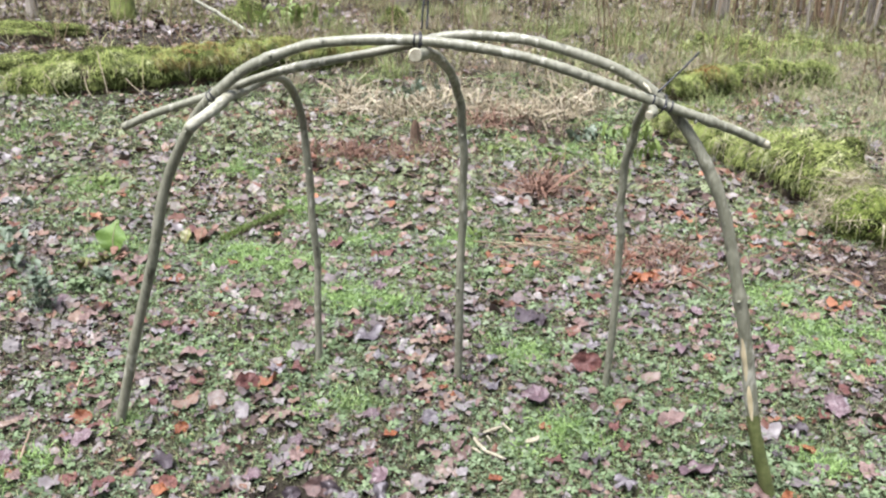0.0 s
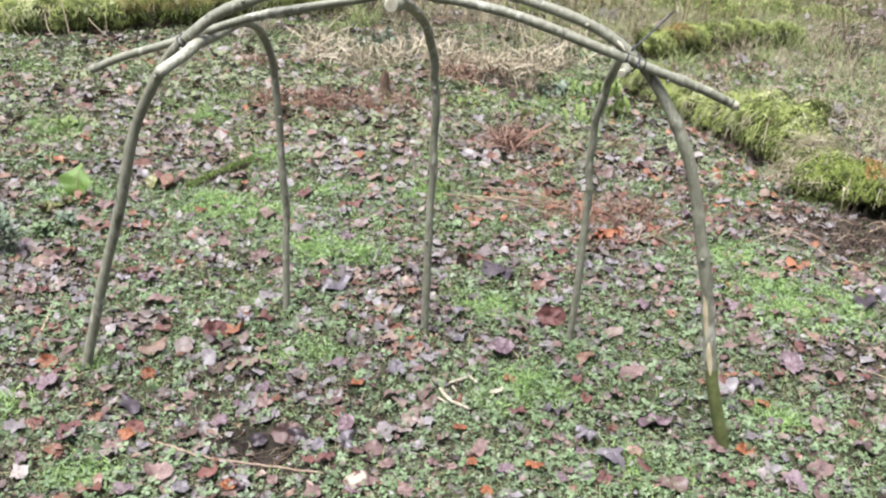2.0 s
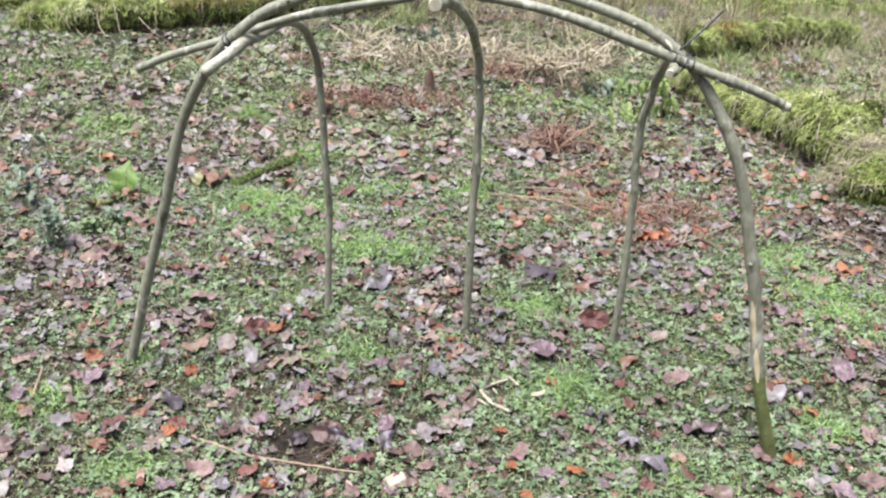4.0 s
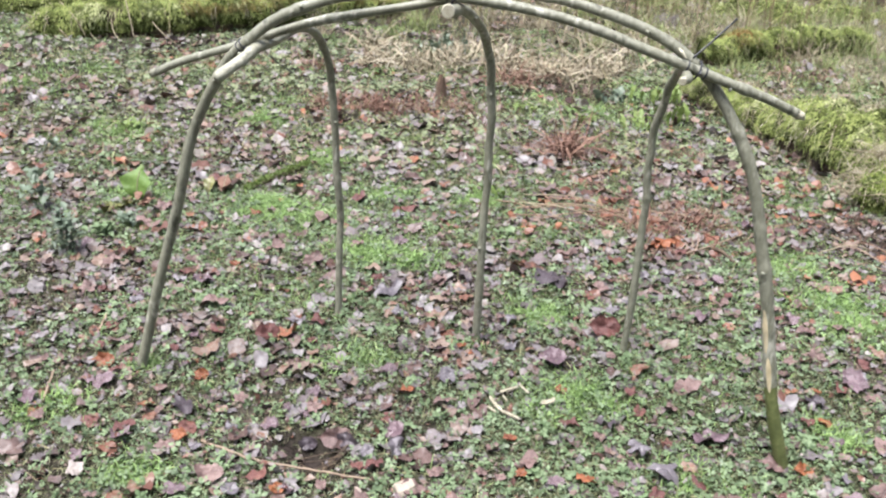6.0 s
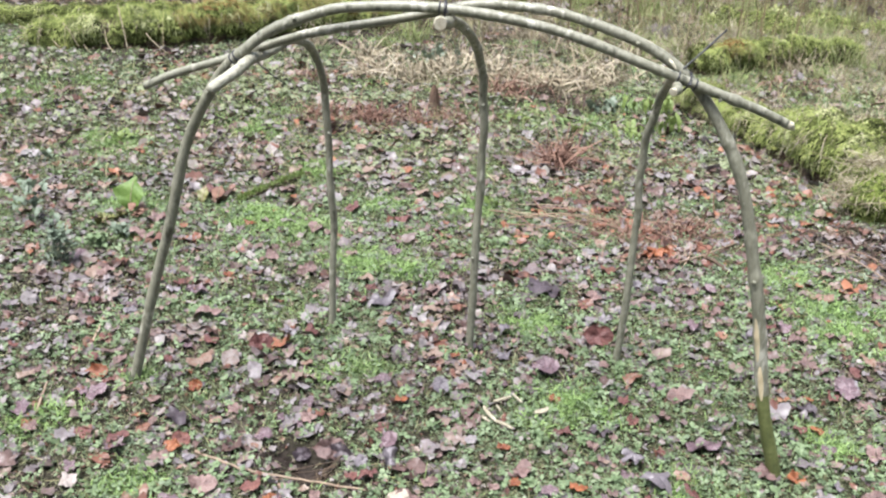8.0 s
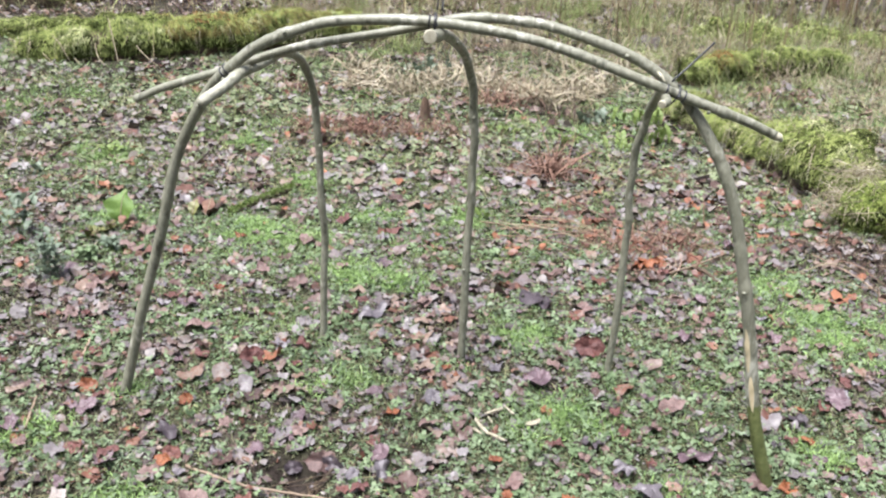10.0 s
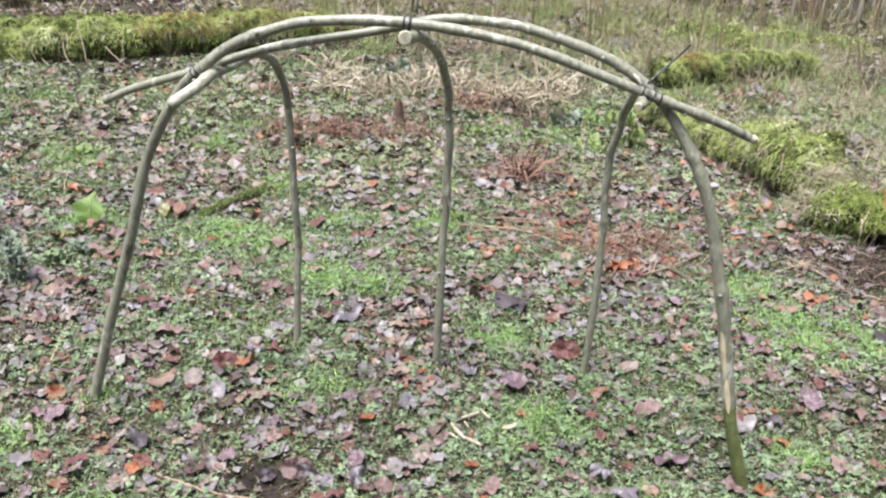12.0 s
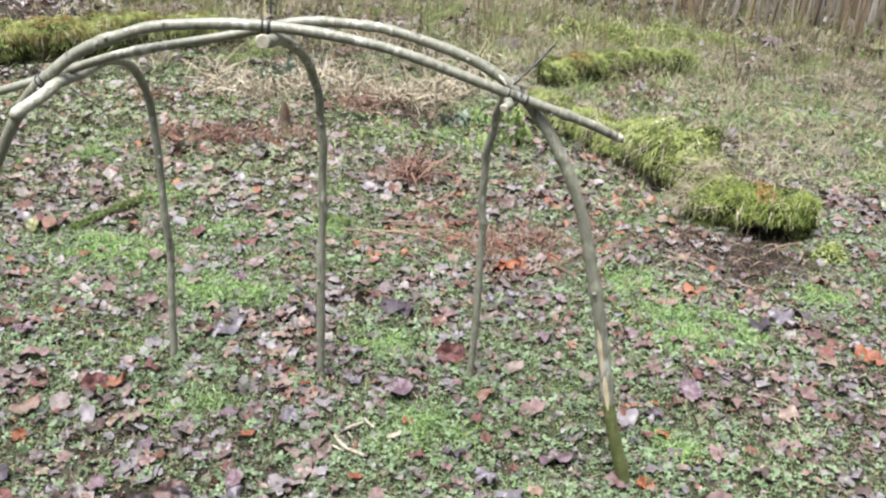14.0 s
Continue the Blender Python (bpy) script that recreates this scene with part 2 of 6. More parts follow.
# patches of the clearing's floor: x, y, radius
GREEN = [(-0.81, 3.82, 0.22), (-0.97, 3.95, 0.15), (-1.59, 4.07, 0.12), (-0.39, 3.46, 0.16), (-0.19, 3.41, 0.12), (-0.4, 4.22, 0.13), (0.27, 3.0, 0.13), (0.07, 4.25, 0.13), (1.53, 3.12, 0.25), (1.66, 3.02, 0.16), (1.41, 3.58, 0.15), (2.25, 3.45, 0.14), (-0.32, 2.57, 0.13), (0.4, 2.42, 0.14), (0.26, 2.29, 0.07), (0.69, 1.99, 0.1), (-1.2, 2.18, 0.1), (-0.83, 1.91, 0.09), (-1.0, 2.44, 0.06), (-2.09, 5.04, 0.22), (-0.8, 4.75, 0.15), (-1.32, 5.51, 0.17), (0.83, 6.25, 0.15), (1.15, 2.3, 0.1)]
MUD = [(2.1, 3.8, 0.25), (-0.22, 3.17, 0.14), (-0.15, 2.81, 0.13), (0.12, 2.9, 0.11), (0.02, 3.06, 0.09), (-0.09, 2.61, 0.11), (0.32, 2.63, 0.12), (-0.39, 2.07, 0.08), (-0.96, 2.74, 0.13), (-1.33, 3.04, 0.15), (-1.41, 2.8, 0.14), (1.92, 3.56, 0.17), (1.91, 3.72, 0.15), (1.95, 3.93, 0.16), (2.2, 4.05, 0.15)]
LEAFY = [(0.99, 4.03, 0.3), (-0.57, 6.04, 0.4), (-1.13, 7.4, 0.39), (0.9, 3.73, 0.16), (0.5, 5.2, 0.16), (1.77, 3.92, 0.25), (1.25, 3.8, 0.25), (1.4, 4.3, 0.25), (1.2, 4.75, 0.2), (2.3, 3.95, 0.18), (3.3, 4.6, 0.3), (3.0, 6.2, 0.35), (2.9, 8.0, 0.5), (4.3, 7.4, 0.5), (1.5, 2.65, 0.2), (1.25, 3.0, 0.12), (-1.5, 3.35, 0.15), (1.95, 3.15, 0.2), (2.1, 2.8, 0.2)]


def near_any(x, y, spots):
    out = np.zeros_like(np.asarray(x, float))
    for cx, cy, r in spots:
        out = np.maximum(out, np.exp(-((x - cx) ** 2 + (y - cy) ** 2) / (r * r)))
    return out


def leafy(x, y):
    """Where leaves have blown together, from 0 to about 1.6."""
    return 0.42 + 1.1 * np.clip(0.5 * vnoise(x, y, 0.55, 51) + 0.5 * vnoise(x, y, 0.17, 52) - 0.25, 0, 1) + 0.6 * near_any(x, y, LEAFY) + 0.15 * near_any(x, y, MUD)


def mossy(x, y):
    """Blotches of bright short moss and grass, from 0 to 1."""
    n = 0.6 * vnoise(x, y, 0.6, 53) + 0.4 * vnoise(x, y, 0.2, 54)
    return np.clip(4.5 * (n - 0.58), 0, 0.8) * np.clip((np.asarray(y) - 1.9) / 2.0, 0.15, 1)


def greenness(x, y):
    """How green the floor is, from 0 (leaves and soil) to 1 (moss and small plants)."""
    g = 0.5 * vnoise(x, y, 0.4, 3) + 0.5 * vnoise(x, y, 0.13, 4)
    g = 0.58 + 1.7 * (g - 0.5) + 0.5 * near_any(x, y, GREEN) - 0.62 * near_any(x, y, MUD) - 0.45 * near_any(x, y, LEAFY)
    g = g - 0.5 * np.clip((y - 8.5) / 3, 0, 1) * (x < 0.5) + 0.15 * np.clip((x - 2.2), 0, 1) * (y > 3.6)
    return np.clip(g, 0, 1)


def height(x, y):
    """The lie of the ground: nearly level in the clearing, uneven further off, with a small scrape."""
    x, y = np.asarray(x, float), np.asarray(y, float)
    far = np.clip((np.hypot(x, y) - 5) / 10, 0, 1)
    h = (0.012 + 0.10 * far) * (vnoise(x, y, 1.3, 1) - 0.5) + 0.026 * (vnoise(x, y, 0.2, 2) - 0.5) * (y < 40)
    h = h + 0.25 * far * (vnoise(x, y, 9, 5) - 0.5)
    h = h - 0.11 * np.exp(-((x + 0.38) ** 2 + (y - 2.07) ** 2) / 0.0055)
    h = h - 0.17 * np.exp(-((x - 2.38) ** 2 / 0.012 + (y - 4.24) ** 2 / 0.016))
    return h


def mesh_np(name, verts, tris, mat, smooth=False):
    """A mesh from arrays of places and triangles."""
    me = bpy.data.meshes.new(name)
    verts, tris = np.asarray(verts, np.float32), np.asarray(tris, np.int32)
    me.vertices.add(len(verts))
    me.vertices.foreach_set("co", verts.ravel())
    me.loops.add(tris.size)
    me.loops.foreach_set("vertex_index", tris.ravel())
    me.polygons.add(len(tris))
    me.polygons.foreach_set("loop_start", np.arange(len(tris), dtype=np.int32) * tris.shape[1])
    me.polygons.foreach_set("loop_total", np.full(len(tris), tris.shape[1], np.int32))
    me.polygons.foreach_set("use_smooth", np.full(len(tris), smooth))
    me.materials.append(mat)
    me.update(calc_edges=True)
    return me


def part(name, me, parent=None, label=""):
    ob = new(name, me)
    ob.parent = parent
    return tagged(ob, label)


def empty(name, at, label, category, group=""):
    ob = new(name)
    ob.location = at
    ob.empty_display_size = 0.05
    return tagged(ob, label, category, group)


def turns(yaw, tx, ty):
    cz, sz, cx, sx, cy, sy = np.cos(yaw), np.sin(yaw), np.cos(tx), np.sin(tx), np.cos(ty), np.sin(ty)
    o, i = np.zeros_like(yaw), np.ones_like(yaw)
    rz = np.stack([np.stack([cz, -sz, o], -1), np.stack([sz, cz, o], -1), np.stack([o, o, i], -1)], -2)
    rx = np.stack([np.stack([i, o, o], -1), np.stack([o, cx, -sx], -1), np.stack([o, sx, cx], -1)], -2)
    ry = np.stack([np.stack([cy, o, sy], -1), np.stack([o, i, o], -1), np.stack([-sy, o, cy], -1)], -2)
    return rz @ rx @ ry


def scatter(shapes, at, size, tilt=0.3, yaw=None, stretch=None):
    """Many small shapes set down at places: one array of places and one of triangles."""
    n = len(at)
    pick = rng.integers(0, len(shapes), n)
    yaw = rng.uniform(0, 2 * math.pi, n) if yaw is None else yaw
    m = turns(yaw, rng.normal(0, tilt, n).clip(-1.4, 1.4), rng.normal(0, tilt, n).clip(-1.4, 1.4)) * np.broadcast_to(size, (n,))[:, None, None]
    if stretch is not None:
        m[:, :, 2] *= stretch[:, None]
    vs, ts, base = [], [], 0
    for k, (v, t) in enumerate(shapes):
        sel = np.nonzero(pick == k)[0]
        if not len(sel):
            continue
        p = np.einsum("nij,vj->nvi", m[sel], v) + at[sel][:, None]
        ts.append((t[None] + (base + np.arange(len(sel)) * len(v))[:, None, None]).reshape(-1, 3))
        vs.append(p.reshape(-1, 3))
        base += len(sel) * len(v)
    return np.concatenate(vs), np.concatenate(ts)


def spots(n, x0, x1, y0, y1, keep, lift=0.0):
    """Places strewn over a rectangle of ground, thinned by keep(x, y), which runs from 0 to 1."""
    x, y = rng.uniform(x0, x1, n), rng.uniform(y0, y1, n)
    ok = rng.random(n) < keep(x, y)
    x, y = x[ok], y[ok]
    return np.stack([x, y, height(x, y) + lift], -1)


def in_view(x, y, margin=0.8):
    """The wedge of ground in front of the camera, with some to spare."""
    return (np.abs(x - 0.09 * y) < 0.62 * y + margin) * 1.0


def leaf_shape(kind, rings=2, count=16):
    """A curled dead leaf about 1 across, lying on z = 0, with its stalk end at -x."""
    a = np.linspace(0, 2 * math.pi, count, endpoint=False)
    if kind == "oval":
        r = 0.5 * (1 - 0.38 * np.abs(np.sin(a)) ** 1.3) * rng.uniform(0.86, 1.12, count)
    elif kind == "oak":
        r = 0.46 * (1 - 0.40 * np.abs(np.sin(a))) * (1 + 0.20 * np.cos(a * 7)) * rng.uniform(0.9, 1.1, count)
    else:
        r = 0.38 * (1 + rng.uniform(0.1, 0.24) * np.cos(a * 5)) * (1.08 - 0.15 * np.cos(a + math.pi)) * (1 - 0.25 * np.abs(np.sin(a / 2 + 1))) * rng.uniform(0.8, 1.2, count)
    vs = [np.zeros((1, 3))]
    c1, c2, c3 = rng.normal(0, 0.3), rng.normal(0, 0.45), rng.uniform(-0.1, 0.4)
    ph = rng.uniform(0, 6.28)
    for k in range(1, rings + 1):
        f = k / rings
        x, y = r * f * np.cos(a), r * f * np.sin(a)
        z = c1 * x * x + c2 * y * y + c3 * np.abs(y) + 0.07 * f * np.sin(3 * a + ph) + 0.04 * f * np.sin(5 * a + 2 * ph) + rng.normal(0, 0.04, count) * f
        z = z + 0.16 * (vnoise(x + 7 * ph, y + 3 * ph, 0.22, 70) - 0.5)
        vs.append(np.stack([x, y, z], -1))
    v = np.concatenate(vs)
    v[:, 2] -= v[:, 2].min() * 0.6
    t = [(0, 1 + k, 1 + (k + 1) % count) for k in range(count)]
    for q in range(rings - 1):
        b, c = 1 + q * count, 1 + (q + 1) * count
        for k in range(count):
            k2 = (k + 1) % count
            t += [(b + k, c + k, c + k2), (b + k, c + k2, b + k2)]
    if rings > 1:
        b = len(v)
        tip = v[1 + (rings - 1) * count + count // 2]
        v = np.concatenate([v, [tip + (0.03, 0.014, 0), tip + (0.03, -0.014, 0), tip + (-0.28, rng.normal(0, 0.05), 0.03)]])
        t += [(b, b + 2, b + 1), (1 + (rings - 1) * count + count // 2, b, b + 1)]
    return v, np.array(t)


def blade_shape(length=1.0, width=0.06, bend=0.4, parts_=3):
    """A grass blade that stands on z = 0 and leans to +x."""
    v, t = [], []
    for k in range(parts_ + 1):
        f = k / parts_
        w = width * (1 - f) ** 0.7 * 0.5
        x, z = bend * f * f * length, length * f * (1 - 0.25 * bend * f)
        v += [(x, -w, z), (x, w, z)]
    v = np.array(v[:-1])
    n = len(v)
    for k in range(parts_):
        b = 2 * k
        t.append((b, b + 1, b + 2))
        if b + 3 < n:
            t.append((b + 1, b + 3, b + 2))
    return v, np.array(t)


def clover_shape(leaflets=3, sides=5):
    """A small plant: rounded leaflets round a short stalk."""
    v, t = [(0, 0, 0.35)], []
    plump = rng.uniform(0.2, 0.48)
    for q in range(leaflets):
        th = 2 * math.pi * q / leaflets + rng.normal(0, 0.25)
        ln, b = rng.uniform(0.35, 0.7), len(v)
        up = rng.uniform(-0.12, 0.2)
        for k in range(sides):
            g = 2 * math.pi * k / sides
            px, py = ln * (0.56 + 0.5 * math.cos(g)), ln * plump * math.sin(g)
            v.append((px * math.cos(th) - py * math.sin(th), px * math.sin(th) + py * math.cos(th), 0.35 + up * px - 0.25 * abs(py) * 0.6))
        t += [(b, b + k, b + k + 1) for k in range(1, sides - 1)] + [(0, b + sides // 2, b + sides // 2 + 1)]
    return np.array(v), np.array(t)


def spline(points, steps):
    """A smooth line through points (Catmull-Rom)."""
    p = np.asarray(points, float)
    p = np.concatenate([[2 * p[0] - p[1]], p, [2 * p[-1] - p[-2]]])
    out = []
    for k in range(1, len(p) - 2):
        for u in np.linspace(0, 1, steps, endpoint=False):
            a, b, c, d = p[k - 1], p[k], p[k + 1], p[k + 2]
            out.append(0.5 * (2 * b + (c - a) * u + (2 * a - 5 * b + 4 * c - d) * u * u + (3 * b - a - 3 * c + d) * u ** 3))
    out.append(p[-2])
    return np.array(out)


def tube(line, radii, sides=12, caps=True, wobble=0.0):
    """Places and triangles of a round rod along a line."""
    line = np.asarray(line, float)
    n = len(line)
    radii = np.broadcast_to(radii, (n,))
    ahead = np.gradient(line, axis=0)
    ahead /= np.linalg.norm(ahead, axis=1)[:, None] + 1e-9
    side = np.cross(ahead[0], (0.3, 0.1, 1.0) if abs(ahead[0][2]) < 0.9 else (1, 0.2, 0))
    sides_ = []
    for k in range(n):
        side = side - ahead[k] * (side @ ahead[k])
        side /= np.linalg.norm(side) + 1e-9
        sides_.append(side)
    s = np.array(sides_)
    u = np.cross(ahead, s)
    a = np.linspace(0, 2 * math.pi, sides, endpoint=False)
    r = radii[:, None] * (1 + wobble * rng.normal(0, 1, (n, sides)))
    v = line[:, None] + r[..., None] * (np.cos(a)[None, :, None] * s[:, None] + np.sin(a)[None, :, None] * u[:, None])
    v = v.reshape(-1, 3)
    i = np.arange(n - 1)[:, None] * sides
    j = np.arange(sides)[None]
    j2 = (j + 1) % sides
    t = np.concatenate([np.stack([i + j, i + sides + j2, i + j2], -1).reshape(-1, 3), np.stack([i + j, i + sides + j, i + sides + j2], -1).reshape(-1, 3)])
    if caps:
        c0, c1 = len(v), len(v) + 1
        v = np.concatenate([v, [line[0], line[-1]]])
        k = np.arange(sides)
        t = np.concatenate([t, np.stack([np.full(sides, c0), k, (k + 1) % sides], -1), np.stack([np.full(sides, c1), (n - 1) * sides + (k + 1) % sides, (n - 1) * sides + k], -1)])
    return v, t


def joined(shapes):
    vs, ts, base = [], [], 0
    for v, t in shapes:
        vs.append(v)
        ts.append(np.asarray(t) + base)
        base += len(v)
    return np.concatenate(vs), np.concatenate(ts)


# ---- the ground ----
def make_ground():
    xs = np.unique(np.concatenate([np.linspace(-400, -30, 16), np.linspace(-30, -4.2, 60), np.arange(-4.2, 5.2, 0.08), np.linspace(5.2, 30, 60), np.linspace(30, 400, 16)]).round(3))
    ys = np.unique(np.concatenate([np.linspace(-400, -20, 14), np.linspace(-20, 1.4, 40), np.arange(1.4, 8.0, 0.07), np.linspace(8, 30, 110), np.linspace(30, 400, 20)]).round(3))
    x, y = np.meshgrid(xs, ys)
    v = np.stack([x, y, height(x, y)], -1).reshape(-1, 3)
    w = len(xs)
    i = (np.arange(len(ys) - 1)[:, None] * w + np.arange(w - 1)[None]).ravel()
    q = np.stack([i, i + 1, i + w + 1, i + w], -1)
    me = mesh_np("ground", v, q, SOIL_MAT, True)
    at = me.attributes.new("green", "FLOAT", "POINT")
    at.data.foreach_set("value", (0.85 * greenness(v[:, 0], v[:, 1])).astype(np.float32))
    tagged(new("ground", me), "damp dark woodland soil with moss patches", "ground", kind="structure")


make_ground()


# ---- the shelter frame of bent poles ----
def rod(name, points, r0, r1, parent, label, mat=BARK, sides=14, knots=9, seed=0, power=1, worn=False):
    """A bent green pole with bark nodes; a worn one has a rounded first end."""
    k = np.random.default_rng(seed)
    line = spline(points, 16)
    n = len(line)
    f = np.linspace(0, 1, n)
    radii = r0 + (r1 - r0) * (f if power == 1 else 1 - (1 - f) ** 2 if power == 2 else np.minimum(1, f * 3.2) ** power)
    for at in k.uniform(0.05, 0.97, knots):
        radii = radii * (1 + k.uniform(0.07, 0.18) * np.exp(-((f - at) / 0.005) ** 2))
    radii = radii * (1 + 0.03 * np.sin(f * 37 + seed) + 0.02 * np.sin(f * 91 + 2 * seed))
    if worn:
        radii[:4] *= (0.42, 0.78, 0.93, 0.99)
    line = line + 0.0022 * np.stack([np.sin(f * 43 + seed), np.sin(f * 51 + 2), np.cos(f * 39)], -1)
    ob = part(name, mesh_np(name, *tube(line, radii, sides), mat, True), parent, label)
    for at in k.uniform(0.1, 0.95, 5):
        i = int(at * (n - 2))
        away = Vector((k.normal(), k.normal(), k.normal())).cross(Vector(line[i + 1] - line[i])).normalized()
        foot = line[i] + np.array(away) * radii[i] * 0.8
        stub = tube(np.stack([foot, foot + np.array(away) * 0.006, foot + np.array(away) * 0.009]), [0.006, 0.005, 0.002], 7)
        part("bud_knot", mesh_np("bud_knot", *stub, mat, True), ob)
    return ob, line, radii


def cut_face(line, radii, end, parent, point=0.003):
    """A pale slanted saw cut on the end of a pole."""
    i, j = (0, 1) if end == 0 else (-1, -2)
    out = line[i] - line[j]
    out = out / np.linalg.norm(out)
    disc = tube(np.stack([line[i] - out * 0.002, line[i] + out * 0.5 * point, line[i] + out * point - np.array((0, 0, 0.3)) * (point - 0.003)]), [radii[i] * 1.01, radii[i] * 0.97, radii[i] * (0.9 if point < 0.01 else 0.3)], 14, wobble=0.05)
    part("cut_face", mesh_np("cut_face", *disc, CUT_WOOD), parent, "pale freshly cut wood end")


def bare_patch(line, radii, a, b, angle, width, parent, label="pale strip of bared wood"):
    """A strip where the bark has come off: a thin shell a little proud of the pole."""
    seg, rr = line[a:b], radii[a:b]
    vs, n, wd = [], len(seg), 6
    for k in range(n):
        f = k / (n - 1)
        w = width * math.sin(math.pi * min(0.97, max(0.03, f))) ** 0.5
        for q in range(wd):
            th = angle + w * (q / (wd - 1) - 0.5)
            edge = 1.004 if q in (0, wd - 1) or k in (0, n - 1) else 1.025
            vs.append(seg[k] + rr[k] * edge * np.array([math.cos(th), math.sin(th), 0]))
    t = []
    for k in range(n - 1):
        for q in range(wd - 1):
            i = k * wd + q
            t += [(i, i + 1, i + wd + 1), (i, i + wd + 1, i + wd)]
    part("bare_strip", mesh_np("bare_strip", np.array(vs), np.array(t), STRIPPED, True), parent, label)


def ring(centre, axis, rx, parent, name="tie_loop", wide=0.0024, squash=1.0):
    """One loop of a cable tie round crossing poles."""
    q = Vector(axis).to_track_quat("Z", "Y")
    pts = [np.array(centre) + np.array(q @ Vector((rx * math.cos(a), rx * squash * math.sin(a), 0))) for a in np.linspace(0, 2 * math.pi, 25)]
    return part(name, mesh_np(name, *tube(pts, wide, 6), TIE, True), parent)


def shelter():
    top = empty("shelter_frame", (0, 2.3, 0), "low domed shelter frame of bent green hazel poles", "shelter frame")
    top.location = (0, 0, 0)
    a_pts = [(-1.033, 2.437, -0.08), (-0.921, 2.415, 0.308), (-0.841, 2.384, 0.562), (-0.779, 2.359, 0.776), (-0.724, 2.334, 0.905), (-0.652, 2.296, 1.016), (-0.592, 2.263, 1.085), (-0.509, 2.254, 1.147), (-0.407, 2.242, 1.198), (-0.293, 2.229, 1.223), (-0.064, 2.201, 1.238), (0.191, 2.181, 1.203), (0.442, 2.161, 1.129), (0.663, 2.165, 1.056), (0.793, 2.18, 1.004)]
    b_pts = [(0.960, 2.130, -0.08), (0.877, 2.14, 0.19), (0.825, 2.142, 0.4), (0.779, 2.144, 0.597), (0.727, 2.15, 0.783), (0.666, 2.165, 0.927), (0.6, 2.18, 1.037), (0.514, 2.192, 1.121), (0.399, 2.2, 1.184), (0.231, 2.215, 1.236), (0.121, 2.225, 1.245), (-0.016, 2.236, 1.242), (-0.183, 2.255, 1.2), (-0.414, 2.285, 1.143), (-0.594, 2.303, 1.084), (-0.755, 2.336, 1.022), (-0.87, 2.36, 0.972)]
    l_pts = [(-0.628, 2.12, 1.019), (-0.578, 2.2, 1.062), (-0.546, 2.28, 1.08), (-0.507, 2.45, 1.091), (-0.486, 2.62, 1.07), (-0.472, 2.75, 1.003), (-0.459, 2.84, 0.878), (-0.453, 2.87, 0.7), (-0.444, 2.89, 0.494), (-0.438, 2.9, 0.301), (-0.449, 2.9, -0.06)]
    m_pts = [(-0.071, 2.1, 1.213), (-0.056, 2.2, 1.206), (-0.029, 2.35, 1.18), (0.003, 2.53, 1.122), (0.032, 2.65, 1.046), (0.049, 2.72, 0.948), (0.059, 2.75, 0.815), (0.062, 2.77, 0.64), (0.061, 2.78, 0.459), (0.058, 2.784, -0.06)]
    r_pts = [(0.48, 2.07, 1.088), (0.505, 2.15, 1.09), (0.542, 2.35, 1.07), (0.567, 2.55, 1.005), (0.568, 2.64, 0.914), (0.559, 2.69, 0.784), (0.567, 2.71, 0.629), (0.576, 2.72, 0.449), (0.571, 2.733, -0.06)]
    pa, la, ra = rod("arch_pole", a_pts, 0.0160, 0.0118, top, "smooth grey-green bent hazel pole", knots=12, seed=1)
    pb, lb, rb = rod("arch_pole", b_pts, 0.0196, 0.0108, top, "thick green-barked pole with a stripped base", knots=12, seed=2, power=2)
    cut_face(la, ra, 1, pa, 0.022)
    for seed, pts, r0, r1 in ((3, l_pts, 0.0152, 0.0126), (4, m_pts, 0.0162, 0.0132), (5, r_pts, 0.0098, 0.0124)):
        ob, line, radii = rod("rib_pole", pts, r0, r1, top, "thin bent rib pole pushed into the soil", knots=8, seed=seed, power=0.7, worn=seed == 3)
        if seed > 3:
            cut_face(line, radii, 0, ob, 0.004)
        else:
            pale = tube(line[:44], radii[:44] * np.linspace(1.02, 1.004, 44), 14, wobble=0.015)
            part("pale_bark", mesh_np("pale_bark", *pale, PALE_BARK, True), ob, "pale grey bark at the thick end")
    chip = tube([(0.478, 2.165, 1.150), (0.485, 2.155, 1.143), (0.495, 2.148, 1.130)], [0.002, 0.0048, 0.0015], 6, wobble=0.1)
    part("split_chip", mesh_np("split_chip", *chip, CUT_WOOD), pb, "pale split in the bark at a cut shoot")
    up = lambda z: int(np.argmin(np.abs(lb[: len(lb) // 2, 2] - z)))
    bare_patch(lb, rb, up(0.36), up(0.50), radians(-135), 0.9, pb)
    bare_patch(lb, rb, up(0.25), up(0.36), radians(-115), 0.8, pb)
    low = tube(lb[: up(0.27)], rb[: up(0.27)] * np.linspace(1.02, 1.005, up(0.27)), 14, caps=False)
    part("algae_film", mesh_np("algae_film", *low, BARK_MOSSY, True), pb, "dark olive algae on the bark")
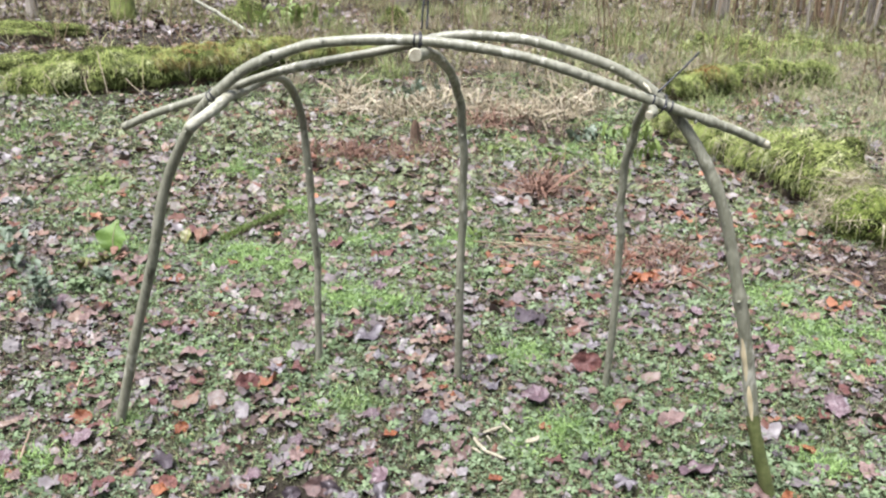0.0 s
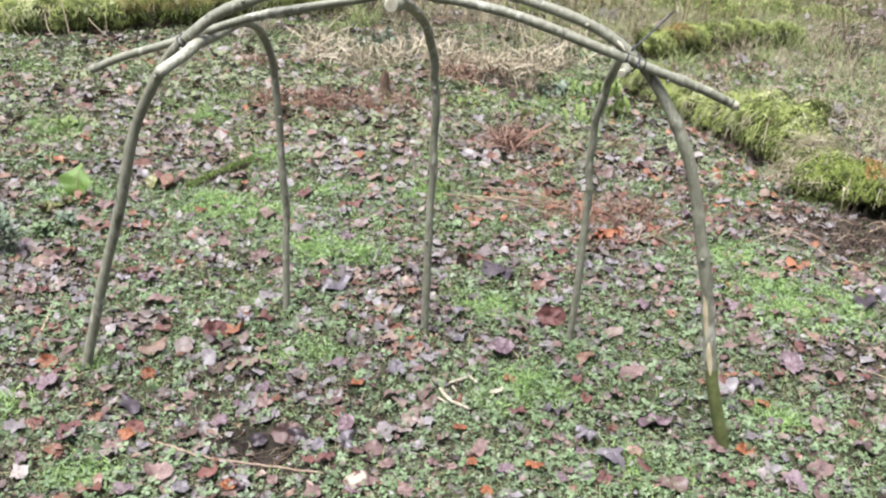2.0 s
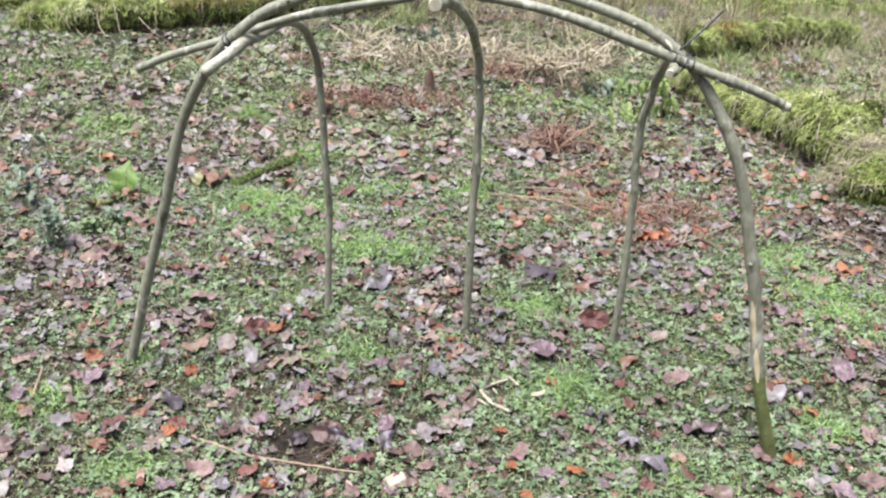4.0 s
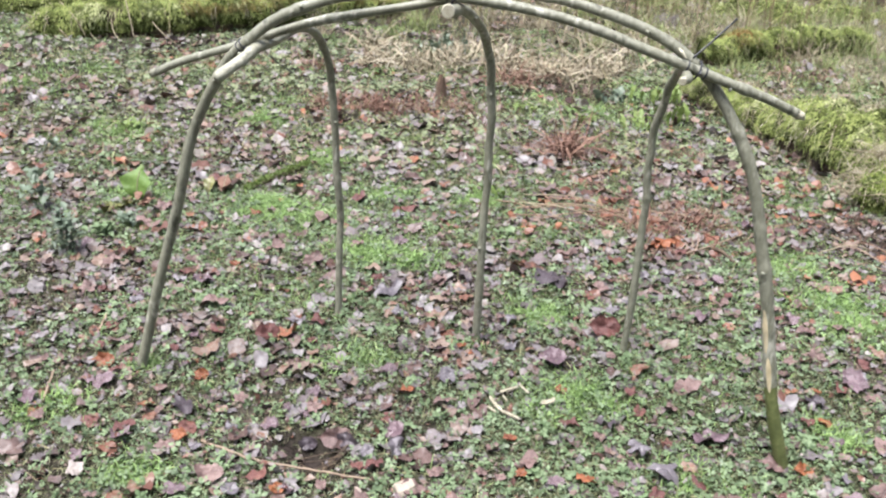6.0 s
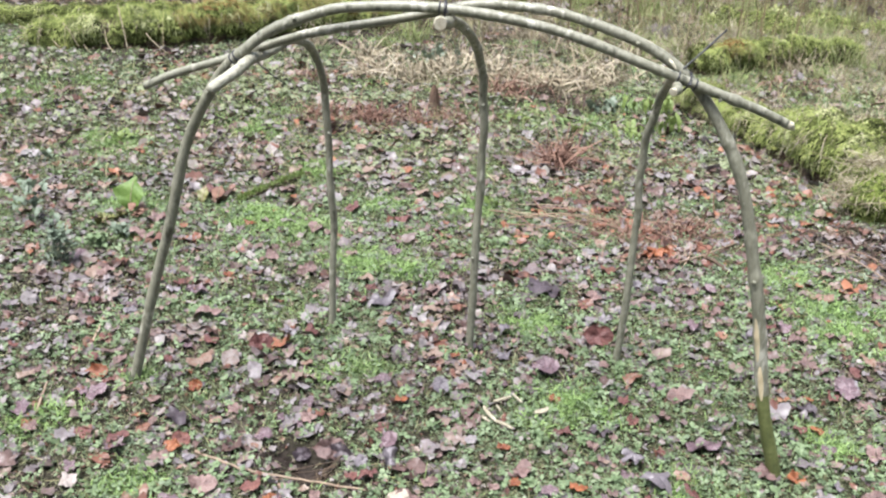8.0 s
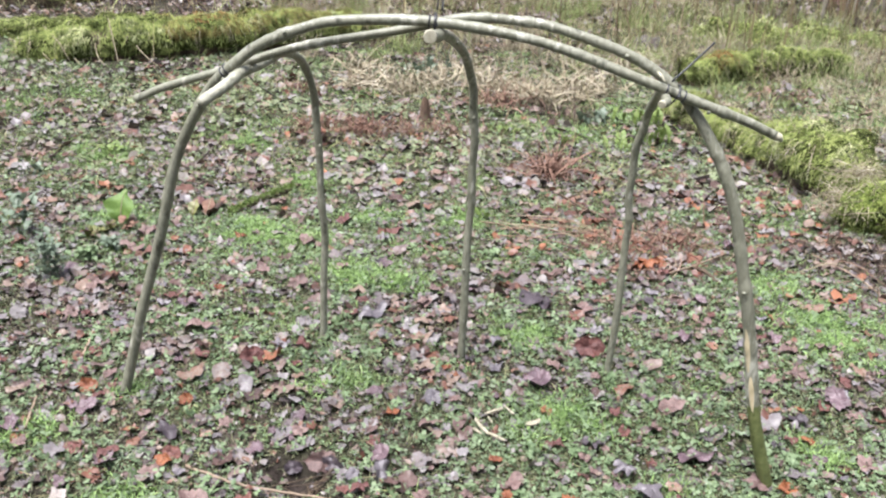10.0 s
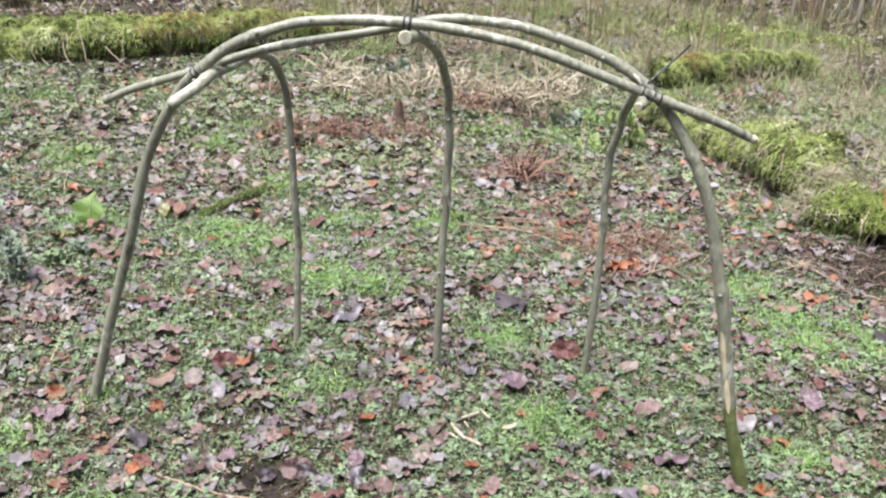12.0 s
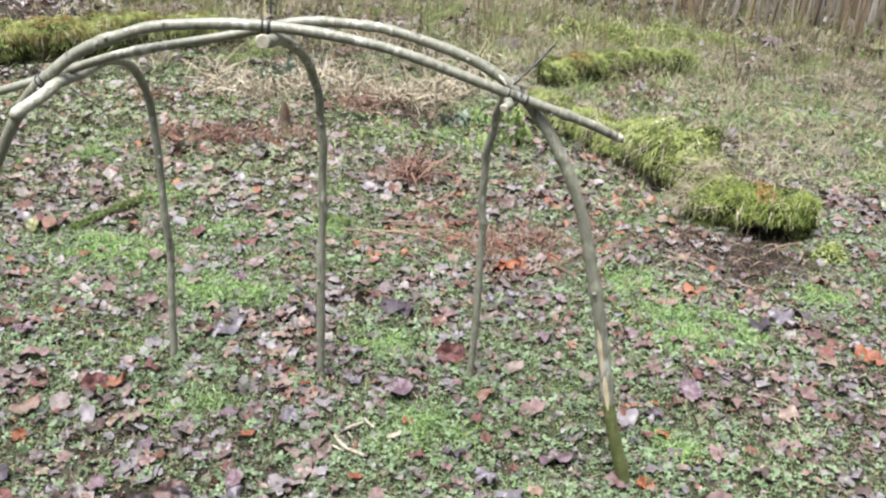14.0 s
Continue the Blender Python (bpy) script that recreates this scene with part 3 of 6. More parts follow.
    for t_at, (c, ax, rx, tails) in enumerate((
        ((-0.588, 2.275, 1.08), (0.64, -0.08, 0.76), 0.022, [((-0.556, 2.262, 1.09), (-0.522, 2.271, 1.051), (-0.49, 2.279, 1.026), (-0.470, 2.281, 1.013))]),
        ((-0.066, 2.215, 1.232), (1, -0.05, -0.02), 0.024, [((-0.062, 2.22, 1.262), (-0.060, 2.23, 1.31), (-0.052, 2.25, 1.36)), ((-0.050, 2.22, 1.262), (-0.048, 2.24, 1.31), (-0.050, 2.25, 1.37))]),
        ((0.530, 2.172, 1.098), (0.93, 0.02, -0.34), 0.023, [((0.518, 2.18, 1.125), (0.56, 2.19, 1.165), (0.60, 2.20, 1.205), (0.615, 2.20, 1.222))]),
    )):
        tie = part("cable_tie", mesh_np("cable_tie", *tube([np.array(c) + (0.004, -0.026, -0.004), np.array(c) + (0.004, -0.022, 0.002), np.array(c) + (0.006, -0.019, 0.008)], 0.0035, 6), TIE), top, "black plastic cable tie")
        ax = np.array(ax) / np.linalg.norm(ax)
        for off in ((-0.005, 0.004) if t_at < 2 else (-0.018, 0.016)):
            i = int(np.argmin(np.linalg.norm(la - (np.array(c) + ax * off * 1.5), axis=1)))
            run = la[i + 1] - la[i - 1]
            ring(la[i], run / np.linalg.norm(run), ra[i] + 0.0015, tie)
        ring(np.array(c), ax, rx, tie)
        for tail in tails:
            part("tie_tail", mesh_np("tie_tail", *tube(spline(tail, 6), (0.0015, 0.0026, 0.0026)[t_at], 6), TIE, True), tie)


shelter()


# ---- fallen logs ----
def fuzz(p, nrm, length, width, droop, mat_name, mat):
    """Many tiny pointed fronds that stand out from a surface and hang a little."""
    n = len(p)
    ln = length * rng.uniform(0.4, 1.3, n)[:, None]
    out = nrm + rng.normal(0, 0.45, (n, 3))
    out /= np.linalg.norm(out, axis=1)[:, None]
    side = np.cross(out, rng.normal(0, 1, (n, 3)))
    side /= np.linalg.norm(side, axis=1)[:, None] + 1e-9
    mid = p + out * ln * 0.55
    tip = p + out * ln - np.array((0, 0, 1)) * droop * ln
    v = np.stack([p - side * width, p + side * width, mid + side * width * 0.8, mid - side * width * 0.8, tip], 1).reshape(-1, 3)
    b = (np.arange(n) * 5)[:, None, None]
    t = (b + np.array([[0, 1, 2], [0, 2, 3], [3, 2, 4]])[None]).reshape(-1, 3)
    return mesh_np(mat_name, v, t, mat)


def draped(p, nrm, length, width, name, mat, stand=0.35):
    """Moss strands that lie along a surface, hanging down its slope."""
    n = len(p)
    nrm = nrm / np.linalg.norm(nrm, axis=1)[:, None]
    down = nrm * nrm[:, 2:3] - np.array((0, 0, 1.0))
    run = down + rng.normal(0, 0.45, (n, 3))
    run = run - nrm * (run * nrm).sum(1)[:, None]
    run /= np.linalg.norm(run, axis=1)[:, None] + 1e-9
    side = np.cross(run, nrm)
    ln = length * rng.lognormal(0, 0.35, n)[:, None]
    lift = stand * rng.uniform(0.3, 1.3, n)[:, None]
    w = width * rng.uniform(0.6, 1.4, n)[:, None]
    mid, tip = p + (run * 0.5 + nrm * lift * 0.8) * ln, p + (run + nrm * lift * 0.6) * ln - np.array((0, 0, 0.15)) * ln
    v = np.stack([p - side * w * 0.7, p + side * w * 0.7, mid + side * w, mid - side * w, tip], 1).reshape(-1, 3)
    t = ((np.arange(n) * 5)[:, None, None] + np.array([[0, 1, 2], [0, 2, 3], [3, 2, 4]])[None]).reshape(-1, 3)
    return mesh_np(name, v, t, mat)


def lumpy(along, ang, seed, size=0.2):
    return vnoise(along, ang * 0.22 + 10 * seed, size, seed) - 0.5 + 0.7 * (vnoise(along, ang * 0.22, size / 2.6, seed + 9) - 0.5)


def log_surface(path, a0, a1, seed, lift, rough, na=40, blunt=0.7, hollow=None):
    """A grid over a log along a path of x, y, z, radius, between two angles round it (90 degrees is up)."""
    line = spline(path, 16)
    run = np.concatenate([[0], np.cumsum(np.linalg.norm(np.diff(line[:, :3], axis=0), axis=1))])
    ln = run[-1]
    nl = int(ln / 0.03) + 2
    s, g = np.linspace(0, 1, nl), np.radians(np.linspace(a0, a1, na))
    line = np.stack([np.interp(s * ln, run, line[:, k]) for k in range(4)], -1)
    ahead = np.gradient(line[:, :3], axis=0)
    ahead /= np.linalg.norm(ahead, axis=1)[:, None]
    side = np.cross(ahead, (0, 0, 1))
    side /= np.linalg.norm(side, axis=1)[:, None]
    up = np.cross(side, ahead)
    S, G = np.meshgrid(s, g, indexing="ij")
    radius = np.broadcast_to(line[:, 3:4], S.shape)
    r = (radius + lift) * (1 + rough * lumpy(S * ln, G, seed, 0.17) * 2 + 0.8 * rough * lumpy(S * ln, G, seed + 20, 0.5))
    r = r * (np.abs(np.cos(G)) ** 3.4 + np.abs(np.sin(G)) ** 3.4) ** (-1 / 3.4) * 0.96
    from_end = np.minimum(S, 1 - S) * ln / (radius * blunt)
    r = r * np.sqrt(np.clip(1 - (1 - np.minimum(1, from_end + 0.04)) ** 2, 0.0, 1))
    if hollow:
        s0, s1, g0 = hollow
        under = np.clip(1 - np.abs((S - (s0 + s1) / 2) / ((s1 - s0) / 2)) ** 6, 0, 1) * np.clip((np.radians(g0) - G) / 0.35, 0, 1)
        r = r * (1 - 0.6 * under)
    nrm = np.cos(G)[..., None] * side[:, None] + np.sin(G)[..., None] * up[:, None]
    v = line[:, None, :3] + r[..., None] * nrm
    i = (np.arange(nl - 1)[:, None] * na + np.arange(na - 1)[None]).ravel()
    t = np.concatenate([np.stack([i, i + na, i + na + 1], -1), np.stack([i, i + na + 1, i + 1], -1)])
    return v.reshape(-1, 3), t, nrm.reshape(-1, 3), S.ravel(), G.ravel()


def stuff_part(name, me, parent, label=""):
    return tagged(part(name, me, parent, label), kind="stuff")


def fallen_log(path, seed, label, fronds=9000, hanging=0, rust=None, rough=0.16, moss=(-35, 215), frond=0.020, blunt=0.7, hollow=None, bald=0.27, tuft_mat=MOSS_TUFT, withered=None):
    top = empty("fallen_log", (0, 0, 0), label, "log")
    v, t, *_ = log_surface(path, -180, 180, seed, 0, rough * 0.5, 37, blunt, hollow)
    part("log_wood", mesh_np("log_wood", v, t, LOG_WOOD, True), top, "dark rotting wood")
    v, t, nrm, S, G = log_surface(path, *moss, seed, 0.020, rough, 64, blunt, hollow)
    cover = part("moss_cover", mesh_np("moss_cover", v, t, MOSS, True), top, "thick yellow-green moss")
    radius = path[0][3]
    k = rng.integers(0, len(v), int(fronds * 2.5))
    gaps = 0.6 * vnoise(S[k] * 9 * radius / 0.14, np.degrees(G[k]) * 0.012, 0.45, seed + 60) + 0.4 * vnoise(S[k] * 30, np.degrees(G[k]) * 0.05, 0.5, seed + 61)
    k = k[rng.random(len(k)) < np.clip((gaps - bald) * 4.5, 0.03, 1)]
    # moss thins down the flanks; the dark cover bared there also stands in for shade
    k = k[rng.random(len(k)) < np.clip(0.02 + 1.1 * np.sin(G[k] + 0.05), 0.05, 1)]
    if hollow:
        k = k[~((S[k] > hollow[0]) & (S[k] < hollow[1]) & (G[k] < radians(hollow[2])))]
    p = v[k] + rng.normal(0, 0.012, (len(k), 3))
    stuff_part("moss_fronds", draped(p, nrm[k], frond * 1.3, 0.0026, "moss_fronds", tuft_mat), cover)
    if rust:
        s0, s1 = rust
        ok = np.nonzero((S > s0) & (S < s1) & (G > radians(45)) & (G < radians(115)) & (vnoise(S * 40, np.degrees(G) * 0.05, 0.6, seed + 70) > 0.35))[0]
        k = rng.choice(ok, 1500)
        stuff_part("dead_moss", fuzz(v[k] + nrm[k] * 0.016, nrm[k], 0.022, 0.006, 0.4, "dead_moss", RUST_MOSS), cover, "rusty brown dead moss")
    if withered:
        s0, s1, n = withered
        k = rng.integers(0, len(v), n * 4)
        k = k[(S[k] > s0) & (S[k] < s1) & (np.sin(G[k]) > 0.1 + 0.5 * vnoise(S[k] * 14, np.degrees(G[k]) * 0.02, 0.8, seed + 80)) & (vnoise(S[k] * 22, np.degrees(G[k]) * 0.03, 0.7, seed + 81) > 0.38)]
        stuff_part("withered_moss", draped(v[k] + nrm[k] * 0.010, nrm[k], frond * 1.3, 0.0028, "withered_moss", BROWN_MOSS), cover, "olive-brown withered moss")
    if hanging:
        ok = np.nonzero((G > radians(20)) & (G < radians(165)))[0]
        k = rng.choice(ok, hanging)
        stuff_part("hanging_grass", hanging_grass(v[k], nrm[k]), top, "pale wispy grass trailing over the moss")
    return top


def hanging_grass(p, nrm):
    """Long thin blades that arch out and hang down."""
    n = len(p)
    ln = rng.lognormal(math.log(0.09), 0.45, n)[:, None]
    out = nrm * (1, 1, 0.6) + rng.normal(0, 0.6, (n, 3))
    out /= np.linalg.norm(out, axis=1)[:, None]
    side = np.cross(out, (0, 0, 1.0))
    side /= np.linalg.norm(side, axis=1)[:, None] + 1e-9
    rows = []
    for f, w in ((0, 1.0), (0.35, 0.9), (0.7, 0.7), (1.0, 0.2)):
        c = p + out * ln * (f - 0.25 * f * f) + np.array((0, 0, 1.0)) * ln * (0.45 * f - 1.15 * f * f)
        rows += [c - side * 0.0016 * w, c + side * 0.0016 * w]
    v = np.stack(rows, 1).reshape(-1, 3)
    q = np.array([[0, 1, 3], [0, 3, 2], [2, 3, 5], [2, 5, 4], [4, 5, 7], [4, 7, 6]])
    t = ((np.arange(n) * 8)[:, None, None] + q[None]).reshape(-1, 3)
    return mesh_np("hanging_grass", v, t, STRAW)


fallen_log([(-3.92, 8.02, 0.06, 0.12), (-3.60, 8.0, 0.09, 0.15), (-3.12, 8.2, 0.14, 0.19), (-2.45, 8.68, 0.15, 0.185), (-1.7, 9.3, 0.15, 0.18), (-0.85, 10.0, 0.13, 0.15)], 1, "long fallen log under thick yellow-green moss", 42000, 1000, rust=(0.40, 0.50), withered=(0.33, 1.0, 15000), rough=0.26, moss=(-20, 215), frond=0.028, blunt=0.5, bald=0.22)
fallen_log([(-5.4, 8.9, 0.06, 0.11), (-4.4, 8.9, 0.08, 0.12), (-3.4, 8.98, 0.12, 0.12)], 2, "mossy log lying behind a longer log", 7000, 60, rough=0.22)
fallen_log([(-6.5, 10.6, 0.10, 0.13), (-5.6, 10.95, 0.10, 0.12), (-4.95, 11.35, 0.06, 0.08)], 8, "mossy log with a bare dark underside", 6000, rough=0.14, moss=(38, 215), frond=0.016)
fallen_log([(-6.6, 11.1, 0.14, 0.12), (-5.5, 11.6, 0.13, 0.10), (-4.75, 12.05, 0.07, 0.07)], 3, "slender mossy log on brown leaf litter", 7000, rough=0.22)
fallen_log([(1.70, 7.04, 0.05, 0.10), (1.89, 6.34, 0.065, 0.12), (2.06, 5.74, 0.07, 0.135), (2.2, 5.2, 0.11, 0.175), (2.27, 4.86, 0.095, 0.155), (2.27, 4.56, 0.03, 0.10)], 4, "mossy fallen log overgrown with wispy grass", 32000, 1900, rough=0.34, frond=0.030, moss=(-4, 215), blunt=0.6, bald=0.33)
fallen_log([(2.07, 4.50, 0.05, 0.10), (2.22, 4.42, 0.065, 0.105), (2.42, 4.34, 0.075, 0.11), (2.66, 4.31, 0.07, 0.11)], 5, "short mossy log end above a dark hollow", 12000, 200, rust=(0.5, 0.66), rough=0.2, moss=(-60, 215), blunt=0.2, hollow=(0.42, 0.8, -6), frond=0.016, tuft_mat=MOSS_DEEP)
fallen_log([(2.1, 8.2, 0.10, 0.12), (2.45, 8.45, 0.13, 0.13), (2.75, 8.62, 0.13, 0.12)], 6, "rotten mossy log with a rusty broken end", 9000, 220, rust=(0.3, 0.6), withered=(0.25, 0.75, 1800), rough=0.3, blunt=0.4, frond=0.026, bald=0.36)
fallen_log([(2.78, 8.72, 0.12, 0.11), (3.3, 9.0, 0.13, 0.12), (4.0, 9.4, 0.10, 0.10)], 7, "mossy log lying in rough winter grass", 10000, 260, rough=0.3, blunt=0.5, frond=0.026, bald=0.34)


def moss_mound(x, y, r, h, seed):
    """A low mossy hummock."""
    g, a = np.meshgrid(np.linspace(0, 1, 12), np.linspace(0, 2 * math.pi, 28), indexing="ij")
    rr = r * g * (1 + 0.5 * (vnoise(np.cos(a) * 2 + seed * 3, np.sin(a) * 2, 0.8, seed) - 0.5))
    px, py = x + rr * np.cos(a), y + rr * np.sin(a)
    z = height(px, py) + h * (1 - g ** 2) * (0.6 + 0.8 * (vnoise(px, py, 0.45 * r + 0.03, seed) - 0.5) + 0.9 * (vnoise(px, py, 0.2 * r + 0.02, seed + 7) - 0.5)) - 0.02
    v = np.stack([px, py, z], -1).reshape(-1, 3)
    i = (np.arange(11)[:, None] * 28 + np.arange(27)[None]).ravel()
    t = np.concatenate([np.stack([i, i + 28, i + 29], -1), np.stack([i, i + 29, i + 1], -1)])
    top = tagged(new("moss_mound", mesh_np("moss_mound", v, t, MOSS, True)), "low hummock covered in bright moss", "moss mound", "moss mounds")
    k = rng.integers(0, len(v), 2200)
    nrm = np.tile((0, 0, 1.0), (2200, 1)) + rng.normal(0, 0.4, (2200, 3))
    stuff_part("moss_fronds", draped(v[k] + rng.normal(0, 0.025, (2200, 3)) * (r / 0.4), nrm, 0.012 + 0.09 * r, 0.0022 + 0.007 * r, "moss_fronds", MOSS_TUFT), top)


for k, (x, y, r, h) in enumerate([(3.3, 11.8, 0.40, 0.26), (4.0, 12.2, 0.6, 0.26), (4.9, 12.5, 0.55, 0.22), (5.6, 12.2, 0.45, 0.16), (2.57, 3.93, 0.10, 0.09), (-0.78, 13.8, 0.28, 0.35), (-3.1, 13.9, 0.55, 0.45)]):
    moss_mound(x, y, r, h, k)


def stump(x, y, r, h, mat, label):
    """A ragged broken stump."""
    a = np.linspace(0, 2 * math.pi, 15, endpoint=False)
    z0 = float(height(x, y))
    rows = []
    for f, s in ((-0.05, 1.35), (0.25, 1.05), (0.7, 0.9), (1.0, 0.75)):
        ragged = (1 + 0.3 * (vnoise(a * 0.9, a * 0, 0.8, int(100 * r)) - 0.5) + 0.08 * rng.normal(0, 1, 15)) if f == 1.0 else 1
        rows.append(np.stack([x + r * s * np.cos(a) * (1 + 0.15 * np.sin(3 * a)), y + r * s * np.sin(a), z0 + h * f * ragged * np.ones(15)], -1))
    rows.append(np.stack([x + 0.3 * r * np.cos(a), y + 0.3 * r * np.sin(a), np.full(15, z0 + h * 0.7)], -1))
    v = np.concatenate(rows + [[(x, y, z0 + h * 0.65)]])
    t = []
    for q in range(4):
        for k in range(15):
            k2 = (k + 1) % 15
            t += [(q * 15 + k, q * 15 + k2, q * 15 + 15 + k2), (q * 15 + k, q * 15 + 15 + k2, q * 15 + 15 + k)]
    t += [(60 + k, 60 + (k + 1) % 15, 75) for k in range(15)]
    tagged(new("tree_stump", mesh_np("tree_stump", v, np.array(t), mat)), label, "stump")


stump(-0.22, 6.42, 0.036, 0.14, STUMP, "small broken brown stump in dead grass")
stump(2.2, 10.5, 0.16, 0.14, STONE, "weathered grey stump among dry stalks")


# ---- sticks, shavings and single leaves ----
def stick(points, r0, r1, label, mat=TWIG, name="twig", category="twig", side_shoots=0, group=""):
    pts = [(x, y, float(height(x, y)) + z) for x, y, z in points]
    line = spline(pts, 7)
    line = line + rng.normal(0, 0.25 * r0, line.shape)
    ob = tagged(new(name, mesh_np(name, *tube(line, np.linspace(r0, r1, len(line)), 7), mat, True)), label, category, group)
    for k in range(side_shoots):
        i = rng.integers(2, len(line) - 2)
        d = rng.normal(0, 1, 3) * (1, 1, 0.3)
        d /= np.linalg.norm(d)
        part("side_shoot", mesh_np("side_shoot", *tube([line[i], line[i] + d * 0.05, line[i] + d * 0.09 + (0, 0, 0.01)], [r1, r1 * 0.8, r1 * 0.4], 5), mat, True), ob)
    return ob


stick([(-0.70, 2.05, 0.02), (-0.54, 1.99, 0.012), (-0.39, 1.975, 0.03), (-0.2, 1.935, 0.012)], 0.0045, 0.003, "long pale dry twig lying on the clover")
stick([(-1.23, 2.66, 0.01), (-1.24, 2.74, 0.02), (-1.26, 2.83, 0.01)], 0.004, 0.003, "short brown twig on muddy leaves")
stick([(-1.22, 2.2, 0.01), (-1.23, 2.28, 0.03), (-1.26, 2.37, 0.015)], 0.004, 0.003, "short brown twig on muddy leaves")
stick([(0.60, 4.72, 0.02), (0.72, 4.47, 0.025), (0.88, 4.28, 0.015)], 0.007, 0.005, "thin dark stick on the leaf litter", LOG_WOOD, side_shoots=2)
stick([(1.30, 3.9, 0.02), (1.12, 3.72, 0.04), (0.95, 3.62, 0.02)], 0.004, 0.003, "dry curved twig on red bracken")
stick([(1.10, 3.72, 0.03), (1.15, 3.64, 0.03), (1.19, 3.57, 0.015)], 0.010, 0.007, "thick dark broken stick on leaves", LOG_WOOD)
stick([(-2.60, 12.2, 0.02), (-3.70, 13.1, 0.41), (-4.84, 14.0, 0.88)], 0.032, 0.018, "long bare fallen branch propped in brambles", BARK, name="fallen_branch", category="branch", side_shoots=4)
stick([(2.2, 3.9, 0.02), (2.33, 3.95, 0.05), (2.46, 4.03, 0.04)], 0.004, 0.0025, "pale twig below the log end")
stick([(1.72, 3.95, 0.02), (1.82, 3.7, 0.03), (1.88, 3.5, 0.02)], 0.0035, 0.0025, "grey twig on dug soil", side_shoots=2)
stick([(1.55, 2.62, 0.01), (1.62, 2.5, 0.03), (1.57, 2.3, 0.012)], 0.0035, 0.002, "curved pale grass stalk on the moss", STRAW)
for points in (
    [(-3.229, 7.95, 0.16), (-3.17, 7.85, 0.06), (-3.067, 7.72, 0.012)],
    [(-2.868, 7.98, 0.15), (-2.748, 7.85, 0.085), (-2.581, 7.72, 0.02)],
    [(-3.165, 8.15, 0.37), (-3.085, 7.98, 0.28), (-2.97, 7.78, 0.03)],
    [(-3.705, 8.05, 0.26), (-3.51, 7.84, 0.19), (-3.396, 7.78, 0.03)],
    [(-3.455, 7.95, 0.08), (-3.378, 7.85, 0.04), (-3.279, 7.72, 0.01)],
    [(-3.755, 7.93, 0.13), (-3.645, 7.82, 0.08), (-3.52, 7.72, 0.015)],
):
    stick(points, 0.0055, 0.0035, "pale dry stalk trailing down a mossy log", STRAW, "dry_stalk", "stalk", group="stalks on the log")
stick([(0.62, 3.05, 0.01), (0.85, 3.08, 0.015), (1.0, 3.15, 0.01)], 0.002, 0.0015, "thin dark twig in the moss")
for k, (x, y, dx, dy) in enumerate([(0.22, 4.24, 0.33, -0.48), (0.25, 4.1, 0.55, 0.0), (0.2, 4.0, 0.5, -0.2), (0.3, 4.3, 0.5, -0.2), (0.15, 4.2, 0.25, -0.3), (0.5, 4.1, 0.4, -0.25), (-0.75, 5.95, 0.6, 0.02), (0.75, 4.0, 0.3, -0.12), (0.35, 3.95, 0.35, 0.05), (0.28, 4.2, 0.45, -0.35), (0.4, 4.28, 0.42, -0.3), (0.32, 4.12, 0.5, -0.12), (0.9, 4.15, 0.3, -0.2), (1.5, 4.0, 0.3, 0.12), (1.75, 3.9, 0.2, -0.25), (1.6, 3.75, 0.28, 0.05)]):
    stick([(x, y, 0.02), (x + dx * 0.5, y + dy * 0.5, 0.05), (x + dx, y + dy, 0.015)], 0.0029, 0.0017, "dry reddish bracken stalk on the ground", RED_STALK if k % 3 else STRAW, "bracken_stalk", "stalk", group="bracken stalks")


for k in range(34):
    x, y, g = rng.uniform(1.7, 2.4), rng.uniform(3.5, 4.12), rng.uniform(0, 6.28)
    ln = rng.uniform(0.06, 0.16)
    stick([(x, y, 0.02), (x + ln * 0.5 * math.cos(g), y + ln * 0.5 * math.sin(g), 0.035), (x + ln * math.cos(g), y + ln * math.sin(g), 0.01)], 0.0035, 0.002, "thin grey-brown root over dug soil", TWIG if k % 3 else LOG_WOOD, "dead_root", "root", group="roots by the log")


def mossy_branch():
    line = spline([(-1.09, 4.13, 0.012), (-0.98, 4.35, 0.02), (-0.86, 4.585, 0.014)], 10)
    ob = tagged(new("mossy_branch", mesh_np("mossy_branch", *tube(line + np.array((0, 0, 0.002)), 0.014, 10, wobble=0.1), LOG_WOOD, True)), "short rotten branch furred with green moss", "branch")
    p = line[rng.integers(0, len(line), 1800)] + rng.normal(0, 0.009, (1800, 3)) + (0, 0, 0.013)
    stuff_part("moss_fronds", fuzz(p, np.tile((0, 0, 1.0), (1800, 1)), 0.016, 0.003, 0.5, "moss_fronds", FERN), ob)


mossy_branch()


